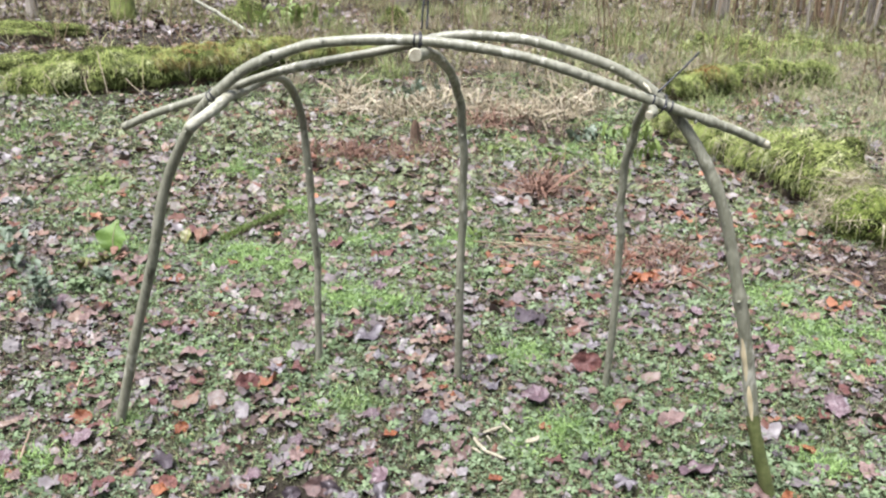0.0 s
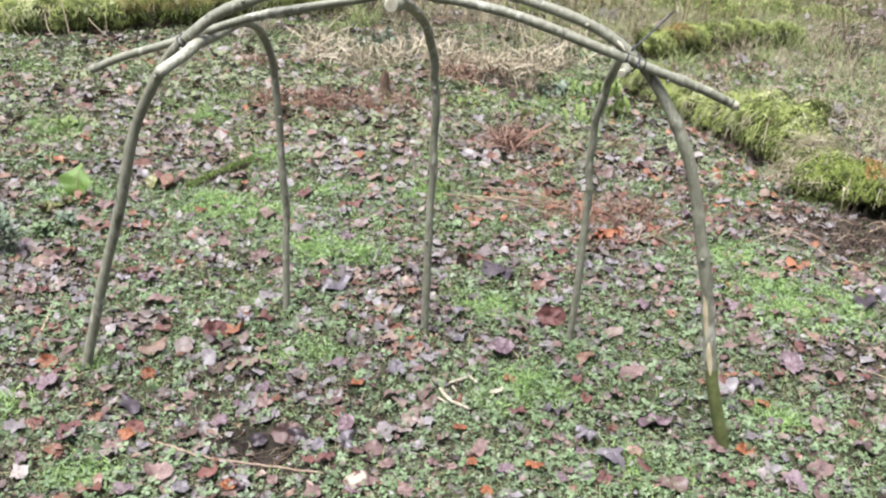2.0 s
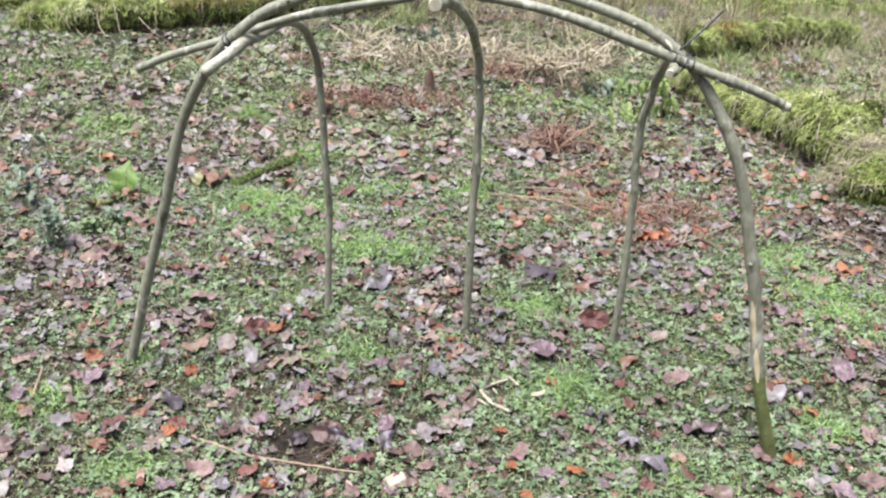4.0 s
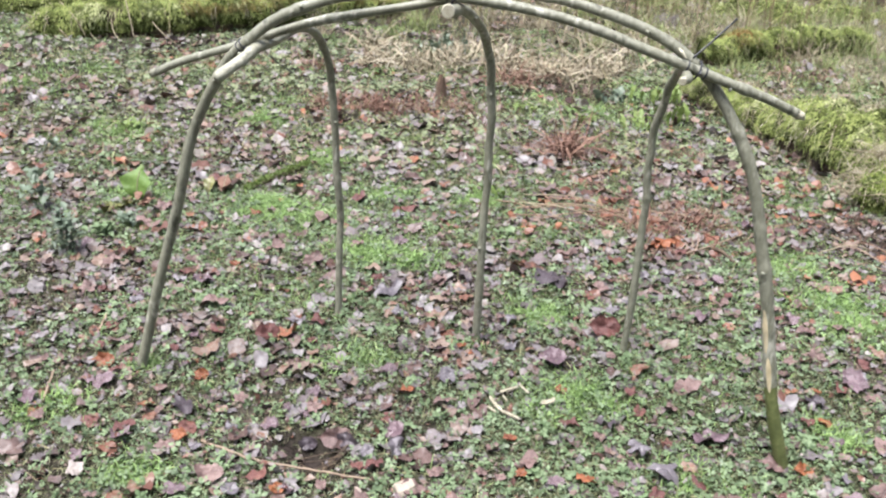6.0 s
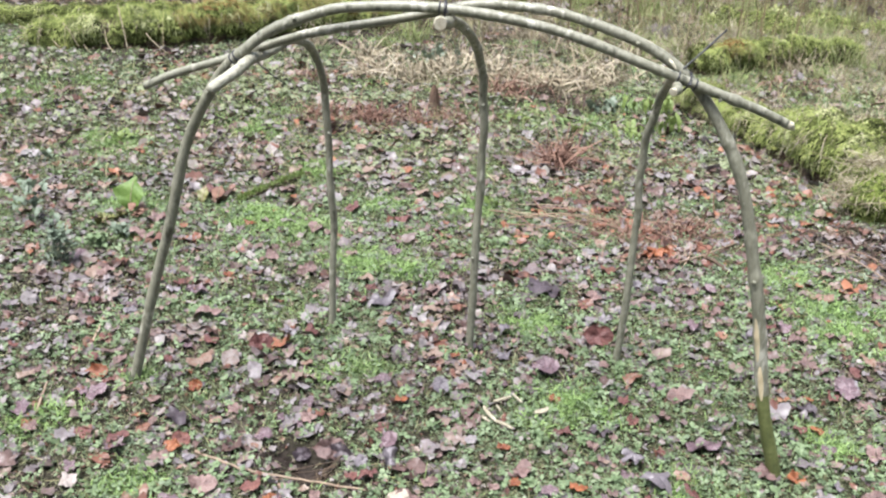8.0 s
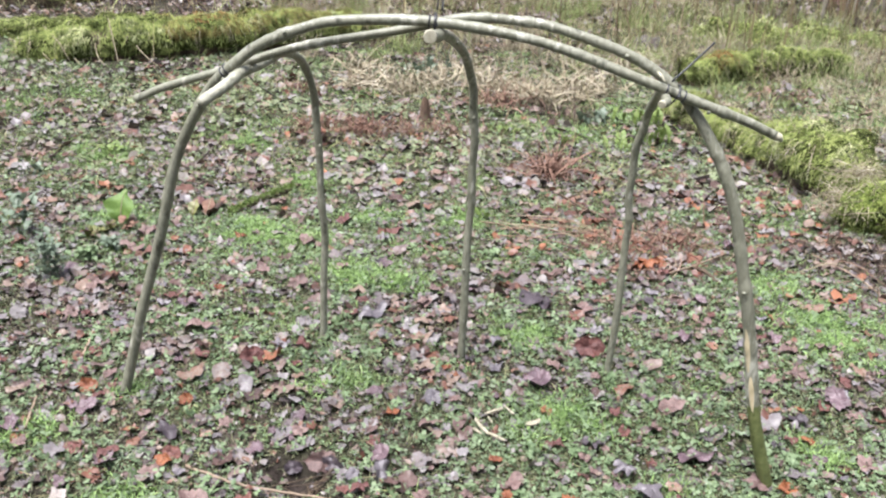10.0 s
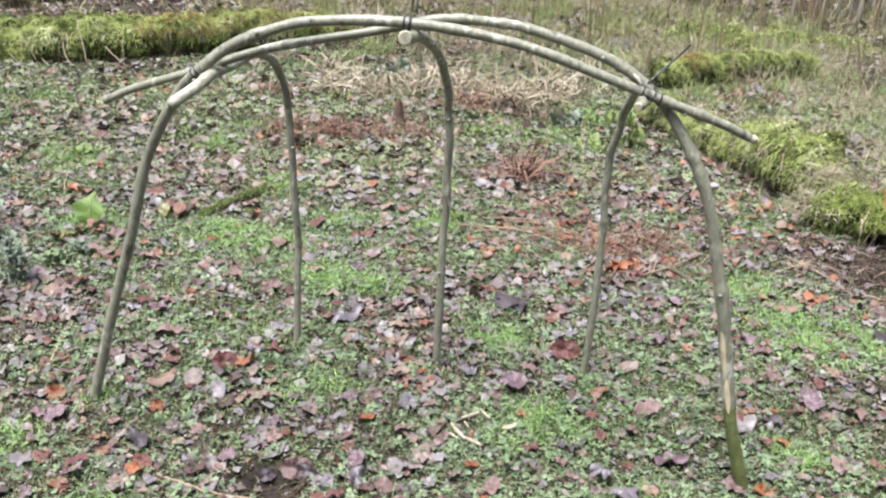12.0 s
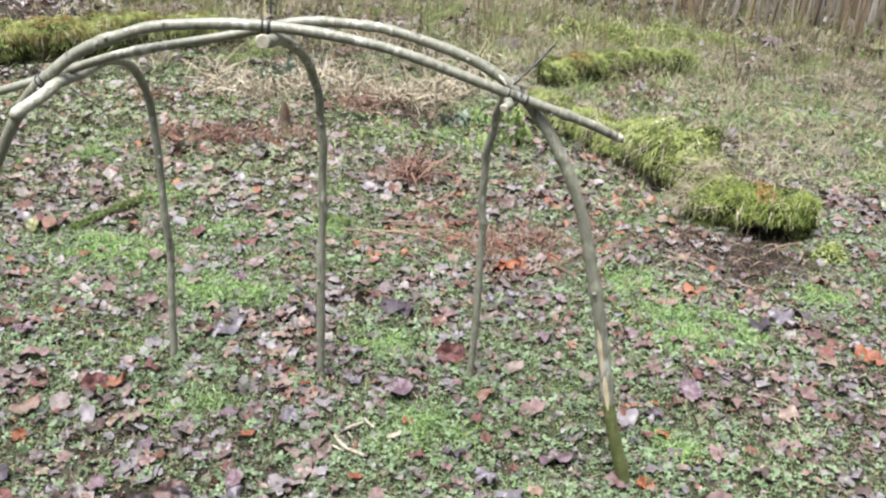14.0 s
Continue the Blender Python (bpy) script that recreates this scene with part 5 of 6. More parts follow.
    stuff("short_grass", scatter(short, at, rng.uniform(0.012, 0.042, len(at)), 0.5), GRASS, "short bright green grass and moss", "grass")
    at = spots(130000, -6, 5, 5.2, 9.5, lambda x, y: in_view(x, y, 0.6) * np.clip(0.12 + mossy(x, y) + 0.4 * (x > 2.0) * vnoise(x, y, 0.5, 45), 0, 1))
    stuff("moss_patches", scatter([blade_shape(1, 0.16, b, 1) for b in (0.3, 0.8)], at, rng.uniform(0.02, 0.055, len(at)), 0.5), GRASS, "bright yellow-green moss blotches among leaves", "moss")
    clumps = []
    for cx, cy, r in GREEN:
        n = int((2600 if cy > 2.7 else 2200) * (r / 0.2) ** 2)
        x, y = cx + rng.normal(0, 0.55 * r, n), cy + rng.normal(0, 0.5 * r, n)
        ok = rng.random(n) < np.clip(2.6 * vnoise(x, y, 0.07, 48) - 0.6, 0, 1)
        clumps.append(np.stack([x, y, height(x, y) + 0.008], -1)[ok])
    at = np.concatenate(clumps)
    stuff("moss_cushions", scatter([blade_shape(1, 0.22, b, 2) for b in (0.3, 0.8, 1.2)], at, rng.uniform(0.014, 0.034, len(at)), 0.6), GRASS, "bright yellow-green cushions of moss", "moss")
    at = spots(16000, -3.2, 4, 1.4, 6.5, lambda x, y: in_view(x, y, 0.4) * (0.2 + 0.8 * vnoise(x, y, 0.3, 46)) * np.clip(scraped(x, y), 0, 1), 0.012)
    stuff("withered_grass", scatter([blade_shape(1, 0.05, q, 3) for q in (0.2, 0.6, 1.0)], at, rng.uniform(0.02, 0.06, len(at)), 1.35), MEADOW, "withered grass stems lying among leaves", "grass")
    at = spots(3500, -3, 3.5, 1.4, 6, lambda x, y: in_view(x, y) * 0.6, 0.012)
    stuff("loose_straw", scatter([blade_shape(1, 0.03, 0.3, 3)], at, rng.uniform(0.02, 0.08, len(at)), 1.45), STRAW, "loose dry straws among leaves", "straw")


strew_ground()


def grasses():
    def hump(cx, cy, rx, ry):
        return lambda x, y: np.exp(-(((x - cx) / rx) ** 2 + ((y - cy) / ry) ** 2))
    tall = [blade_shape(1, 0.036, b, 3) for b in (0.3, 0.6, 0.9, 1.3, 1.7)]
    c1, c2, c3 = hump(-0.35, 7.6, 0.55, 0.7), hump(0.75, 7.5, 0.8, 0.8), hump(1.5, 9.5, 1.2, 1.2)
    at = spots(15000, -2.5, 4, 5.5, 12, lambda x, y: np.clip(c1(x, y) + c2(x, y) + 0.25 * c3(x, y), 0, 1) * np.clip(4 * vnoise(x, y, 0.3, 31) - 1.9, 0, 1))
    stuff("dead_grass", scatter(tall, at, rng.uniform(0.08, 0.26, len(at)), 1.05), STRAW, "tangled pale dead grass behind the clearing", "grass")
    red = [blade_shape(1, 0.075, b, 3) for b in (0.4, 0.9, 1.4)]
    b1, b2, b3, b4, b5 = hump(-0.6, 5.95, 0.6, 0.35), hump(0.6, 5.1, 0.14, 0.12), hump(0.95, 4.02, 0.45, 0.3), hump(1.7, 3.85, 0.2, 0.2), hump(2.9, 8.0, 0.9, 0.5)
    at = spots(45000, -2, 4, 3.3, 9, lambda x, y: np.clip(b1(x, y) + 2 * b2(x, y) + 1.3 * b3(x, y) + 0.9 * b4(x, y) + 0.15 * b5(x, y), 0, 1) * np.clip(3.2 * vnoise(x, y, 0.28, 33) - 1.2, 0, 1))
    stuff("dead_bracken", scatter(red, at, rng.uniform(0.04, 0.15, len(at)), 1.1), BRACKEN, "collapsed red-brown dead bracken", "bracken")
    at = spots(60000, 0.8, 11, 4.6, 16, lambda x, y: in_view(x, y, 1.5) * np.clip((x - 1.2 - 0.10 * np.maximum(0, 7 - y)) * 0.9, 0, 1) * np.clip(2.4 * vnoise(x, y, 0.5, 34) - 0.55, 0.05, 1) * np.clip(1.3 - 0.05 * y, 0.3, 1) * np.clip(1.2 - near_any(x, y, LEAFY), 0.1, 1))
    stuff("rough_grass", scatter([blade_shape(1, 0.045, b, 3) for b in (0.3, 0.7, 1.1, 1.6)], at, rng.lognormal(math.log(0.085), 0.4, len(at)).clip(0.03, 0.16), 0.4), MEADOW, "rough tussocky winter grass, green and straw", "grass")
    at = spots(11000, -3, 4, 8.5, 19, lambda x, y: in_view(x, y, 1) * (0.15 + 0.85 * vnoise(x, y, 0.9, 35)) * np.clip((x + 2.5) / 2, 0, 1))
    stuff("tussock_grass", scatter([blade_shape(1, 0.035, b, 3) for b in (0.2, 0.6, 1.0)], at, rng.uniform(0.07, 0.28, len(at)), 0.45), MEADOW, "tall olive and straw winter grass", "grass")
    at = spots(14000, 1.3, 7, 5.2, 10.5, lambda x, y: in_view(x, y, 0.8) * np.clip((x - 1.5) * 1.2, 0, 1) * np.clip(2.6 * vnoise(x, y, 0.45, 58) - 0.7, 0, 1), 0.02)
    stuff("fallen_straw", scatter([blade_shape(1, 0.04, b, 3) for b in (0.3, 0.8, 1.4)], at, rng.uniform(0.05, 0.17, len(at)), 0.95), STRAW, "pale straw lying over rough grass", "grass")
    stem = [tube([(0, 0, 0), (0.02, 0.01, 0.5), (0.05, -0.01, 1.0)], [0.006, 0.005, 0.002], 4, False), tube([(0, 0, 0), (-0.03, 0.01, 0.5), (-0.02, 0.05, 1.0)], [0.006, 0.005, 0.002], 4, False)]
    at = spots(2000, 1.0, 9, 5.4, 13, lambda x, y: in_view(x, y, 1) * np.clip((x - 1.5) * 0.8, 0, 1) * np.clip(1.8 * vnoise(x, y, 0.8, 37) - 0.4, 0, 1))
    stuff("dead_stems", scatter(stem, at, rng.lognormal(math.log(0.19), 0.45, len(at)).clip(0.06, 0.6), 0.28), STALK, "short brown dead stems standing in the grass", "stalks")
    at = spots(1300, 1.2, 8, 5.0, 12.5, lambda x, y: in_view(x, y, 1) * np.clip((x - 1.6) * 0.8, 0, 1) * np.clip(1.8 * vnoise(x, y, 0.6, 47) - 0.4, 0, 1))
    stuff("pale_stems", scatter(stem, at, rng.lognormal(math.log(0.17), 0.4, len(at)).clip(0.06, 0.4), 0.35), STRAW, "short straw-pale dead stems in the grass", "stalks")
    at = spots(2600, -2.5, 9, 9, 18, lambda x, y: in_view(x, y, 1) * np.clip(1.9 * vnoise(x, y, 0.9, 44) - 0.4, 0, 1))
    stuff("olive_stems", scatter(stem, at, rng.lognormal(math.log(0.33), 0.4, len(at)).clip(0.1, 0.9), 0.2), STALK, "upright olive-brown winter stems", "stalks")
    at = spots(3000, -9, 12, 9, 24, lambda x, y: in_view(x, y, 1) * np.clip(0.15 + (x + 1) * 0.35, 0.12, 1) * vnoise(x, y, 1.1, 36) * 1.3)
    stuff("dry_stalks", scatter(stem, at, rng.lognormal(math.log(0.6), 0.45, len(at)).clip(0.2, 1.6), 0.16), STALK, "thin upright dry stalks and young shoots", "stalks")
    at = spots(30000, -12, 0.5, 9.3, 19, lambda x, y: in_view(x, y, 1) * np.clip(1.7 * vnoise(x, y, 1.2, 38) - 0.55, 0, 1) * np.clip(0.3 + (y - 9) * 0.2, 0, 1))
    stuff("woodland_grass", scatter([blade_shape(1, 0.05, b, 3) for b in (0.2, 0.6, 1.0)], at, rng.uniform(0.08, 0.30, len(at)), 0.45), MEADOW, "sparse green and straw grass on the woodland floor", "grass")
    at = spots(1100, -10, 0, 9.5, 18, lambda x, y: in_view(x, y, 1) * vnoise(x, y, 1.0, 39))
    stuff("bramble_stems", scatter(stem, at, rng.lognormal(math.log(0.5), 0.4, len(at)), 0.4), STALK, "thin arching bramble stems behind the logs", "stalks")
    at = spots(7000, 3, 15, 12.5, 22, lambda x, y: in_view(x, y, 1) * vnoise(x, y, 0.9, 40))
    stuff("wood_edge_grass", scatter([blade_shape(1, 0.05, b, 3) for b in (0.2, 0.6, 1.0)], at, rng.uniform(0.1, 0.35, len(at)), 0.5), MEADOW, "rough straw-green grass at the wood's edge", "grass")
    at = spots(500, -5, 3, 6.5, 11, lambda x, y: in_view(x, y) * 0.3 + 0 * x)
    stuff("bramble_shoots", scatter(stem, at, rng.uniform(0.15, 0.5, len(at)), 0.5), STALK, "thin bare bramble shoots", "stalks")


grasses()


def tussocks(name, clumps, blades, x0, x1, y0, y1, keep, size, mat, label, lean=0.35, width=0.03):
    """Separate clumps of upright blades with bare litter between them."""
    c = spots(clumps, x0, x1, y0, y1, keep)
    big = rng.lognormal(0, 0.35, len(c)).clip(0.5, 1.5)
    of = np.repeat(np.arange(len(c)), np.maximum(6, (blades * big).astype(int)))
    n = len(of)
    x, y = c[of, 0] + rng.normal(0, 0.055, n) * big[of], c[of, 1] + rng.normal(0, 0.055, n) * big[of]
    at = np.stack([x, y, height(x, y)], -1)
    stuff(name, scatter([blade_shape(1, width, b, 3) for b in (0.15, 0.45, 0.8, 1.3)], at, size * big[of] * rng.uniform(0.35, 1.2, n), lean), mat, label, "grass")


tussocks("green_tussocks", 230, 55, 1.0, 11, 5.2, 17, lambda x, y: in_view(x, y, 1) * np.clip((x - 1.3) * 0.7, 0, 1) * np.clip(1.5 - 0.06 * y, 0.5, 1), 0.17, TALL_GREEN, "upright green winter grass tussocks")
tussocks("green_tussocks", 110, 60, -2.5, 3.5, 8.6, 17, lambda x, y: in_view(x, y, 1) * 0.8, 0.24, TALL_GREEN, "upright green winter grass tussocks")
tussocks("straw_tussocks", 260, 70, 1.2, 11, 5.2, 16, lambda x, y: in_view(x, y, 1) * np.clip((x - 1.5) * 0.7, 0, 1), 0.15, STRAW, "pale dead grass tussocks among green ones", 0.7, 0.022)
tussocks("straw_tussocks", 90, 70, -2.5, 4, 8.6, 16, lambda x, y: in_view(x, y, 1) * 0.8, 0.24, STRAW, "pale dead grass tussocks among green ones", 0.55, 0.022)
tussocks("olive_tussocks", 110, 30, 1.8, 9, 8.8, 14, lambda x, y: in_view(x, y, 1) * np.clip(2 * vnoise(x, y, 1.0, 61) - 0.3, 0, 1), 0.36, TALL_GREEN, "tall thin olive-green grass standing upright", 0.16, 0.014)
tussocks("brown_tussocks", 100, 45, -2.5, 9, 7.5, 17, lambda x, y: in_view(x, y, 1) * np.clip((x + 2.5) * 0.5, 0, 1), 0.22, BROWN_FERN, "brown dead fern and dock stems in clumps", 0.4, 0.03)


def mop_shape(rise, reach, width):
    """A dead blade that arches up and falls back to the ground."""
    f = np.linspace(0, 1, 6)
    w = width * np.array((0.7, 1, 1, 0.9, 0.7, 0.1)) * 0.5
    x, z = reach * f ** 1.3, rise * (3.2 * f - 3.0 * f * f)
    v = np.stack([np.stack([x, -w, z], -1), np.stack([x, w, z], -1)], 1).reshape(-1, 3)
    t = [q for k in range(5) for q in ((2 * k, 2 * k + 1, 2 * k + 3), (2 * k, 2 * k + 3, 2 * k + 2))]
    return v, np.array(t)


def tuft(name, x, y, n, size, spread, mat, label, category, lean=0.7, width=0.03, lift=0.0):
    """A clump of dead blades fanning out from one root."""
    at = np.stack([x + rng.normal(0, spread, n), y + rng.normal(0, spread, n), np.zeros(n)], -1)
    at[:, 2] = height(at[:, 0], at[:, 1]) + lift
    arrays = scatter([mop_shape(h, r, width) for h, r in ((0.3, 0.7), (0.5, 0.4), (0.2, 1.0), (0.6, 0.65))] + [blade_shape(1, width, q, 4) for q in (0.7, 1.6)], at, size * rng.uniform(0.4, 1.2, n), lean)
    tagged(new(name, mesh_np(name, *arrays, mat)), label, category, kind="stuff")


for x, y, n, s, sp in [(0.60, 5.12, 130, 0.25, 0.06), (-0.95, 5.95, 120, 0.17, 0.10), (-0.62, 5.9, 150, 0.18, 0.10), (-0.35, 6.02, 120, 0.16, 0.10), (-0.1, 6.1, 110, 0.16, 0.09), (-1.25, 7.2, 100, 0.18, 0.12), (1.05, 4.05, 140, 0.14, 0.12), (0.80, 3.95, 110, 0.12, 0.10),  (3.0, 7.8, 30, 0.20, 0.2), (0.35, 7.0, 120, 0.22, 0.15), (1.3, 5.2, 80, 0.13, 0.08)]:
    tuft("bracken_tuft", x, y, int(n * 1.5), s * rng.uniform(0.75, 1.15), sp * 0.75, BRACKEN, "collapsed red-brown dead bracken tuft", "bracken", 0.5, 0.035)
for x, y, n, s, sp in [(1.98, 3.75, 190, 0.13, 0.10), (2.15, 3.95, 220, 0.13, 0.09), (1.90, 4.05, 150, 0.12, 0.09), (2.25, 3.8, 170, 0.11, 0.09), (2.1, 3.65, 130, 0.10, 0.09), (1.88, 3.6, 80, 0.10, 0.08), (0.92, 6.75, 150, 0.22, 0.10), (0.7, 6.85, 90, 0.18, 0.10)]:
    tuft("root_tangle", x, y, n, s, sp, BROWN_FERN, "tangle of dark dead fern stems and roots", "dead stems", 0.7, 0.03)
for x, y, n, s, sp in [(-0.75, 7.5, 160, 0.40, 0.10), (-0.45, 7.3, 160, 0.36, 0.10), (-0.15, 7.7, 160, 0.38, 0.12), (0.35, 7.6, 160, 0.40, 0.10), (0.65, 7.2, 170, 0.40, 0.10), (0.95, 7.4, 160, 0.42, 0.12), (1.25, 7.8, 140, 0.40, 0.12), (0.1, 8.3, 140, 0.36, 0.15), (-0.9, 8.2, 120, 0.32, 0.15), (2.55, 5.0, 90, 0.16, 0.12), (2.7, 5.4, 90, 0.16, 0.2), (2.45, 4.7, 80, 0.15, 0.08), (2.4, 5.8, 90, 0.2, 0.15), (3.3, 6.1, 90, 0.18, 0.25), (2.9, 6.9, 90, 0.2, 0.2), (3.7, 7.6, 90, 0.22, 0.25), (1.6, 8.8, 130, 0.4, 0.15)]:
    tuft("straw_tuft", x, y, int(n * 0.9), s * 0.95, sp * 0.9, STRAW, "arching pale dead grass tuft", "grass", 0.6, 0.034)


for x, y, lift in ((2.13, 4.60, 0.24), (2.05, 4.50, 0.16), (2.24, 4.66, 0.24), (2.0, 4.45, 0.10)):
    tuft("straw_tuft", x, y, 90, 0.17, 0.05, STRAW, "pale dead grass trailing over a mossy log", "grass", 1.1, 0.02, lift)


# ---- green plants ----
def broad_leaf_plant(x, y, leaves, size, mat, label, upright=30, wide=0.26, category="plant", rise=0.0):
    top = empty("leafy_plant", (x, y, float(height(x, y))), label, category, "green plants")
    for k in range(leaves):
        yaw, tilt = rng.uniform(0, 360), upright + rng.normal(0, 14) * (leaves > 1)
        ln = size * (rng.uniform(0.5, 1.15) if leaves > 1 else 0.95)
        n = 9
        f = np.linspace(0, 1, n)
        w = ln * wide * np.sin(np.pi * (0.05 + 0.93 * f)) ** 0.9 * (1 + 0.18 * np.cos(f * 40))
        px, pz = ln * f * 0.9 + 0.01, 0.01 + ln * (0.5 * f - 0.45 * f * f)
        ruffle = 0.05 * ln * np.sin(f * 16 + k)
        v = np.concatenate([np.stack([px - 0.2 * w, -w, pz + 0.3 * w + ruffle], -1), np.stack([px, 0 * w, pz], -1), np.stack([px - 0.2 * w, w, pz + 0.3 * w - ruffle], -1), [(0, -0.003, 0), (0, 0.003, 0)]])
        t = []
        for q in range(n - 1):
            t += [(q, n + q, n + q + 1), (q, n + q + 1, q + 1), (n + q, 2 * n + q, 2 * n + q + 1), (n + q, 2 * n + q + 1, n + q + 1)]
        t += [(3 * n, 3 * n + 1, n)]
        ob = part("leaf", mesh_np("leaf", v, np.array(t), mat, True), top)
        if leaves == 1:
            part("midrib", mesh_np("midrib", *tube(np.stack([px, 0 * px, pz + 0.002], -1), np.linspace(0.0028, 0.0010, n), 6), STRAW, True), ob, "pale raised midrib")
        ob.matrix_basis = pose(rng.normal(0, 0.55) * size * (leaves > 1), rng.normal(0, 0.55) * size * (leaves > 1), rng.uniform(0, rise), 0, -tilt, yaw if leaves > 1 else 75)
    return top


for x, y, n, s, m, says, up, wide in [
    (-1.56, 3.95, 1, 0.19, BROAD, "single light green broad leaf with a pale midrib", 66, 0.42),
    (-1.61, 3.28, 120, 0.048, NETTLE, "feathery grey-green nettle-like plant beside leaves", 25, 0.22),
    (-1.93, 3.75, 30, 0.07, NETTLE, "feathery grey-green nettle-like plant beside leaves", 30, 0.24),
    (-1.55, 3.50, 46, 0.045, CLOVER, "low green leafy plant by the litter", 30, 0.3),
    (-1.48, 3.62, 40, 0.045, NETTLE, "low green leafy plant by the litter", 30, 0.3),
    (-1.60, 3.80, 16, 0.06, OLIVE, "brown and yellow wilted leaves by a green plant", 25, 0.3),
    (-1.50, 3.88, 14, 0.055, BRACKEN, "brown and yellow wilted leaves by a green plant", 25, 0.3),
    (-1.26, 4.08, 1, 0.10, OLIVE, "yellow-olive broad leaf by the pole", 50, 0.3),
    (-1.19, 4.10, 1, 0.10, BRACKEN, "brown wilted leaf by the pole", 50, 0.35),
    (1.12, 5.85, 14, 0.11, FERN, "bright yellow-green upright fronds at the log's foot", 62, 0.13),
    (0.78, 5.9, 14, 0.08, FERN, "bright yellow-green upright fronds at the log's foot", 55, 0.13),
    (1.35, 6.0, 16, 0.14, FERN, "bright yellow-green upright fronds at the log's foot", 64, 0.13),
    (1.40, 6.6, 16, 0.16, FERN, "bright yellow-green upright fronds at the log's foot", 66, 0.13),
    (0.35, 6.1, 10, 0.10, FERN, "small bright green plant in litter", 45, 0.2),
    (0.15, 4.3, 18, 0.06, FERN, "small bright green plant in litter", 50, 0.15),
    (-0.27, 8.1, 26, 0.20, NETTLE, "grey-green bushy plant in dead grass", 60, 0.12),
    (1.05, 6.6, 22, 0.12, NETTLE, "dark green plant by a stump", 40, 0.25),
    (0.20, 3.72, 14, 0.05, CLOVER, "small bright green plant in litter", 35, 0.3),
    (-2.05, 5.15, 20, 0.08, FERN, "low yellow-green plant in litter", 30, 0.2),
    (-1.0, 7.6, 16, 0.10, NETTLE, "dull green plant under the log", 40, 0.2),
    (-2.3, 4.6, 18, 0.08, NETTLE, "dull green plant in litter", 40, 0.2),
    (-2.3, 13.2, 26, 0.5, FERN, "bright green fern behind the logs", 45, 0.1),
]:
    broad_leaf_plant(x, y, n, s, m, says, up, wide, rise=0.16 if "nettle" in says else 0.03 if n > 30 else 0)


# ---- trees and saplings ----
def bare_tree(name, h, r, seed, mat, label, limbs=9, group="woodland trees"):
    k = np.random.default_rng(seed)
    top = empty(name, (0, 0, 0), label, "tree", group)
    lean = k.normal(0, 0.03, 2)
    line = spline([(0, 0, -0.15), (k.normal(0, 0.04), k.normal(0, 0.04), h * 0.25), (lean[0] * h * 0.5, lean[1] * h * 0.5, h * 0.55), (lean[0] * h, lean[1] * h, h)], 7)
    f = np.linspace(0, 1, len(line))
    radii = r * (1 - 0.85 * f) * (1 + 0.7 * np.exp(-f * h / 0.25))
    part("trunk", mesh_np("trunk", *tube(line, radii, 12, wobble=0.04), mat, True), top)
    shapes = []
    for q in range(limbs):
        i = int(len(line) * k.uniform(0.35, 0.95))
        i = min(i, len(line) - 2)
        a, ln = k.uniform(0, 6.28), h * k.uniform(0.12, 0.32)
        d = np.array((math.cos(a), math.sin(a), k.uniform(0.5, 1.3)))
        b = [line[i], line[i] + d * ln * 0.4, line[i] + d * ln * (0.8, 0.8, 1.0)]
        br = spline(b, 4)
        part("limb", mesh_np("limb", *tube(br, np.linspace(radii[i] * 0.5, 0.006, len(br)), 6), mat, True), top)
        for _ in range(4):
            j = k.integers(2, len(br))
            e = d * 0.5 + k.normal(0, 0.6, 3)
            shapes.append(tube([br[j], br[j] + e * ln * 0.2, br[j] + e * ln * 0.38 + (0, 0, 0.05)], [0.008, 0.005, 0.002], 4, False))
    stuff_part("twigs", mesh_np("twigs", *joined(shapes), mat, True), top, "fine bare twigs")
    return top


def plant_trees():
    kinds = [bare_tree("bare_tree", 9, 0.16, 11, TRUNK, "bare winter tree with grey-brown bark"), bare_tree("bare_tree", 8, 0.11, 12, TRUNK, "bare winter tree with grey-brown bark"), bare_tree("bare_tree", 7, 0.075, 13, TRUNK, "slender bare winter tree"), bare_tree("bare_tree", 10, 0.2, 14, TRUNK, "bare winter tree with grey-brown bark")]
    first = [(-9.0, 19.0, 2), (-1.5, 24.0, 3), (-6.1, 13.4, 1), (4.0, 22.0, 0)]
    for ob, (x, y, _) in zip(kinds, first):
        ob.matrix_basis = pose(x, y, float(height(x, y)))
    moss_tree = bare_tree("mossy_tree", 9, 0.16, 15, TRUNK_MOSS, "bare tree with a bright mossy trunk base", group="")
    moss_tree.matrix_basis = pose(-4.75, 13.35, float(height(-4.75, 13.35)))
    k = np.random.default_rng(5)
    n = 0
    while n < 75:
        x, y = k.uniform(-22, 26), k.uniform(15.5, 38)
        if abs(x) < 0.75 * y + 1 and (x > 5 or k.random() < 0.35):
            ob = copy_thing(kinds[k.integers(0, 4)], pose(x, y, float(height(x, y)), 0, 0, k.uniform(0, 360)))
            n += 1
    # unseen trees added beside and behind the camera, only for the light
    for _ in range(26):
        a = k.uniform(0, 6.28)
        d = k.uniform(11, 24)
        x, y = d * math.cos(a), d * math.sin(a)
        if y < 5:
            copy_thing(kinds[k.integers(0, 4)], pose(x, y, float(height(x, y)), 0, 0, k.uniform(0, 360)))


plant_trees()


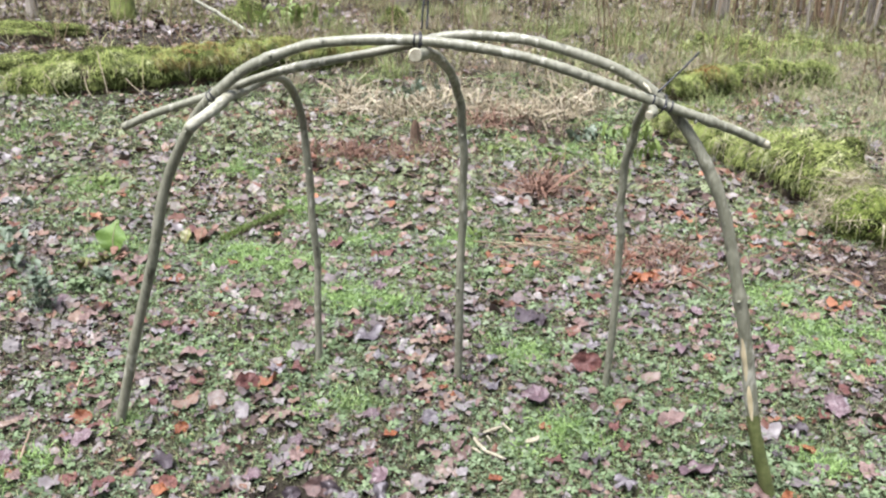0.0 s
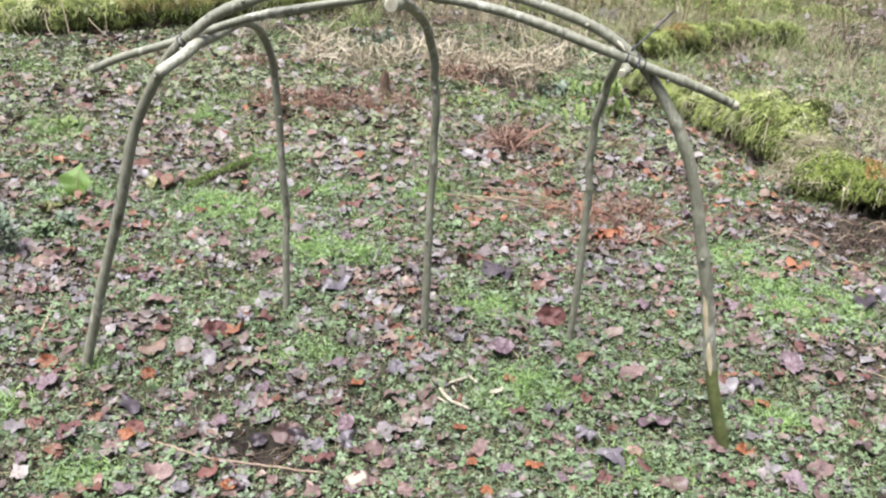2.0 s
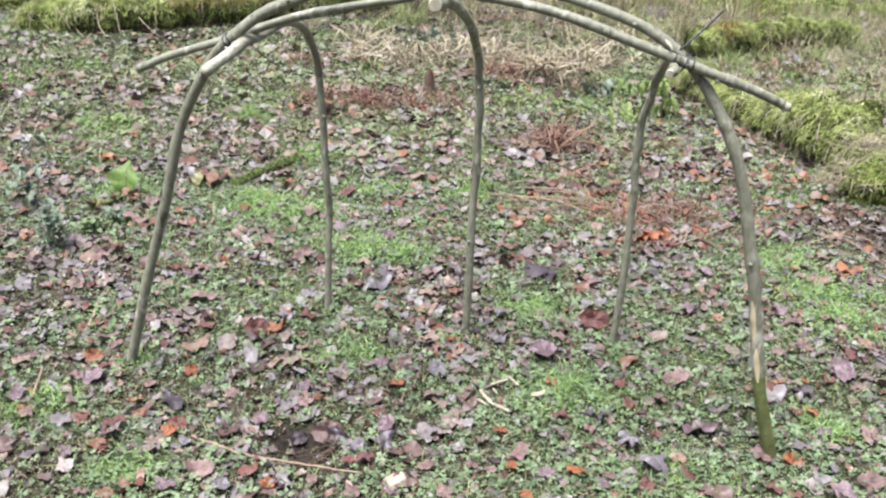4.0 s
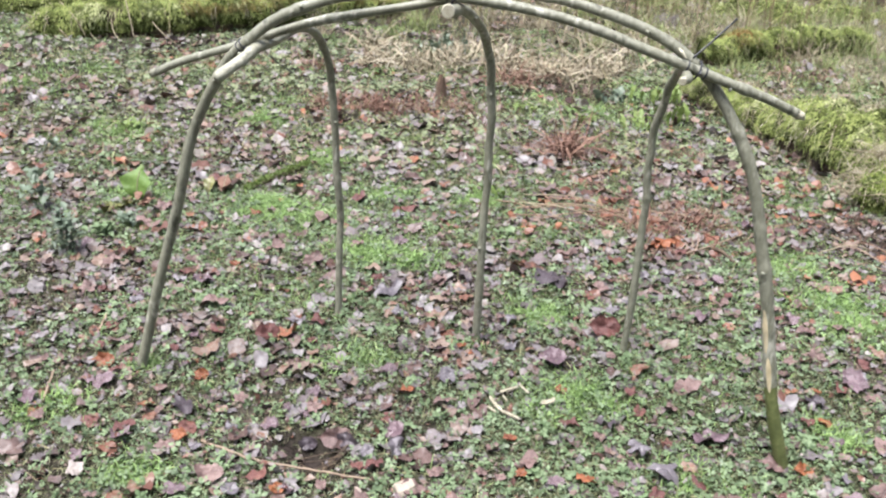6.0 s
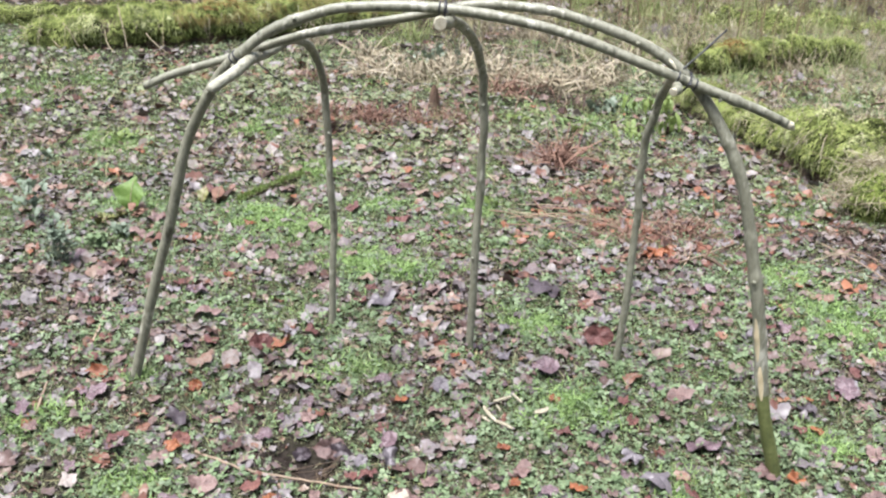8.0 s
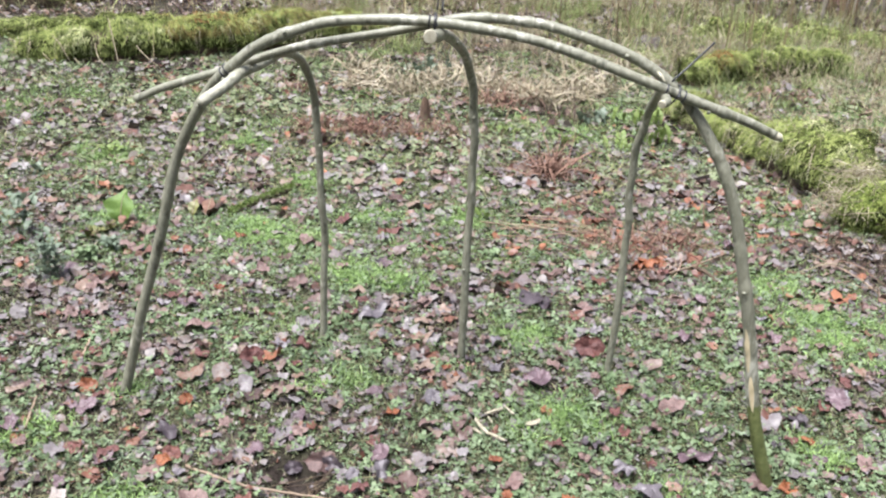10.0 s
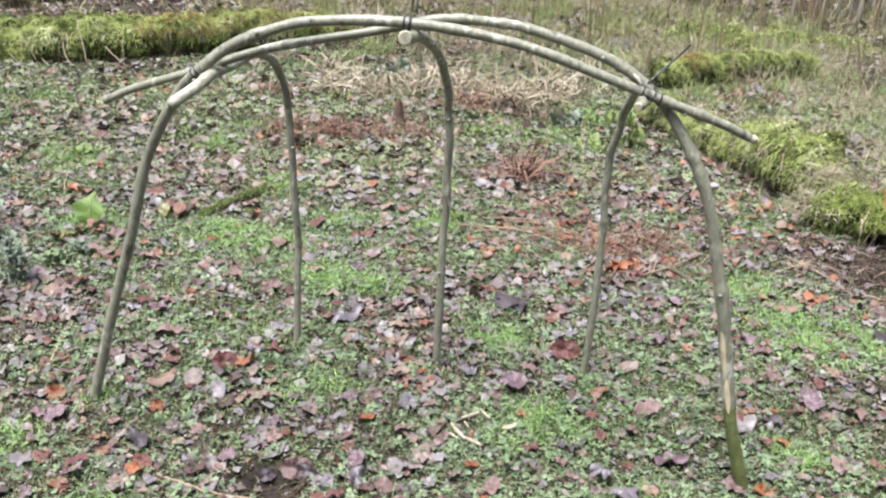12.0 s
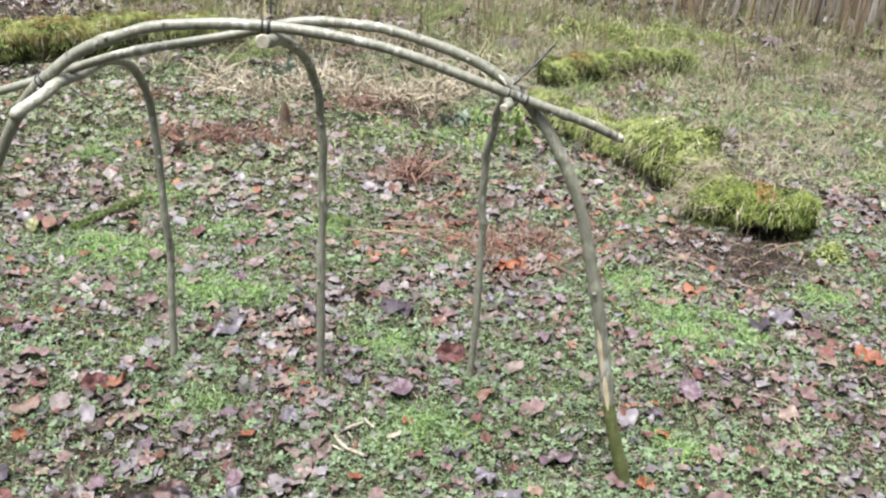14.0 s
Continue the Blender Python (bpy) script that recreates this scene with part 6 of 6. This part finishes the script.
def coppice(seed, stems, label):
    k = np.random.default_rng(seed)
    top = empty("coppice_clump", (0, 0, 0), label, "saplings", "coppice clumps")
    for q in range(stems):
        x, y = k.normal(0, 0.22, 2)
        h = k.uniform(2.5, 4.5)
        lx, ly = x * 0.8 + k.normal(0, 0.35), y * 0.8 + k.normal(0, 0.35)
        line = spline([(x, y, -0.1), (x + lx * 0.2, y + ly * 0.2, h * 0.35), (x + lx, y + ly, h)], 5)
        r = k.lognormal(math.log(0.024), 0.5)
        part("stem", mesh_np("stem", *tube(line, np.linspace(r, 0.008, len(line)), 7), TRUNK if q % 3 else STALK, True), top)
    return top


def plant_coppice():
    kinds = [coppice(s, n, "clump of slender upright bare stems") for s, n in ((1, 9), (2, 7), (3, 11))]
    for ob, (x, y) in zip(kinds, [(6.2, 14.6), (8.6, 14.0), (7.4, 15.8)]):
        ob.matrix_basis = pose(x, y, float(height(x, y)))
    k = np.random.default_rng(8)
    for n in range(46):
        x, y = k.uniform(4.2, 17), k.uniform(14.2, 24)
        if n > 34:
            x, y = k.uniform(-9, 3), k.uniform(17, 24)
        copy_thing(kinds[n % 3], pose(x, y, float(height(x, y)), 0, 0, k.uniform(0, 360)))


plant_coppice()
for x, y, h in [(3.6, 11.3, 0.9), (4.4, 9.5, 0.5), (2.6, 10.8, 1.0), (3.0, 10.2, 0.8), (1.7, 10.4, 1.1), (4.9, 6.2, 0.35), (5.4, 6.4, 0.45), (0.2, 12.5, 1.0), (-3.5, 11.5, 0.7), (-5.6, 12.9, 2.2), (6.0, 9.0, 0.7), (2.3, 12.5, 1.4)]:
    stick([(x, y, -0.03), (x + 0.02, y, h * 0.5), (x + rng.normal(0, 0.08) * h, y, h)], 0.009, 0.003, "thin bare upright sapling in rough grass", STALK if h < 1 else TWIG, "sapling", "sapling", 3, "saplings")


# ---- an unseen ring that closes the place all round, added to block low sky light ----
def horizon_screen():
    n = 240
    g = np.linspace(0, 2 * math.pi, n, endpoint=False)
    r = 46 + 5 * vnoise(g * 9, g * 0, 1.0, 41)
    tops = 12 + 6 * vnoise(g * 20, g * 0, 1.0, 42) + 3 * vnoise(g * 60, g * 0, 1.0, 43)
    rows = [np.stack([r * f * np.cos(g), r * f * np.sin(g), h], -1) for f, h in ((1.0, -1.5 + 0 * g), (1.0, tops * 0.5), (1.02, tops))]
    v = np.concatenate(rows)
    t = []
    for q in range(2):
        for k in range(n):
            k2 = (k + 1) % n
            t += [(q * n + k, q * n + n + k2, q * n + k2), (q * n + k, q * n + n + k, q * n + n + k2)]
    wood = surf("screen_brown", [(0.06, 0.055, 0.045), (0.13, 0.115, 0.095), (0.22, 0.20, 0.17)], 0.95, 0.9, 0, stretch=(1, 1, 0.12), fine=5, contrast=1.3, spec=0.1)
    tagged(new("backdrop", mesh_np("backdrop", v, np.array(t), wood)), "unseen brown ring added in place of woodland, blocks low sky light", "backdrop", kind="structure")


horizon_screen()
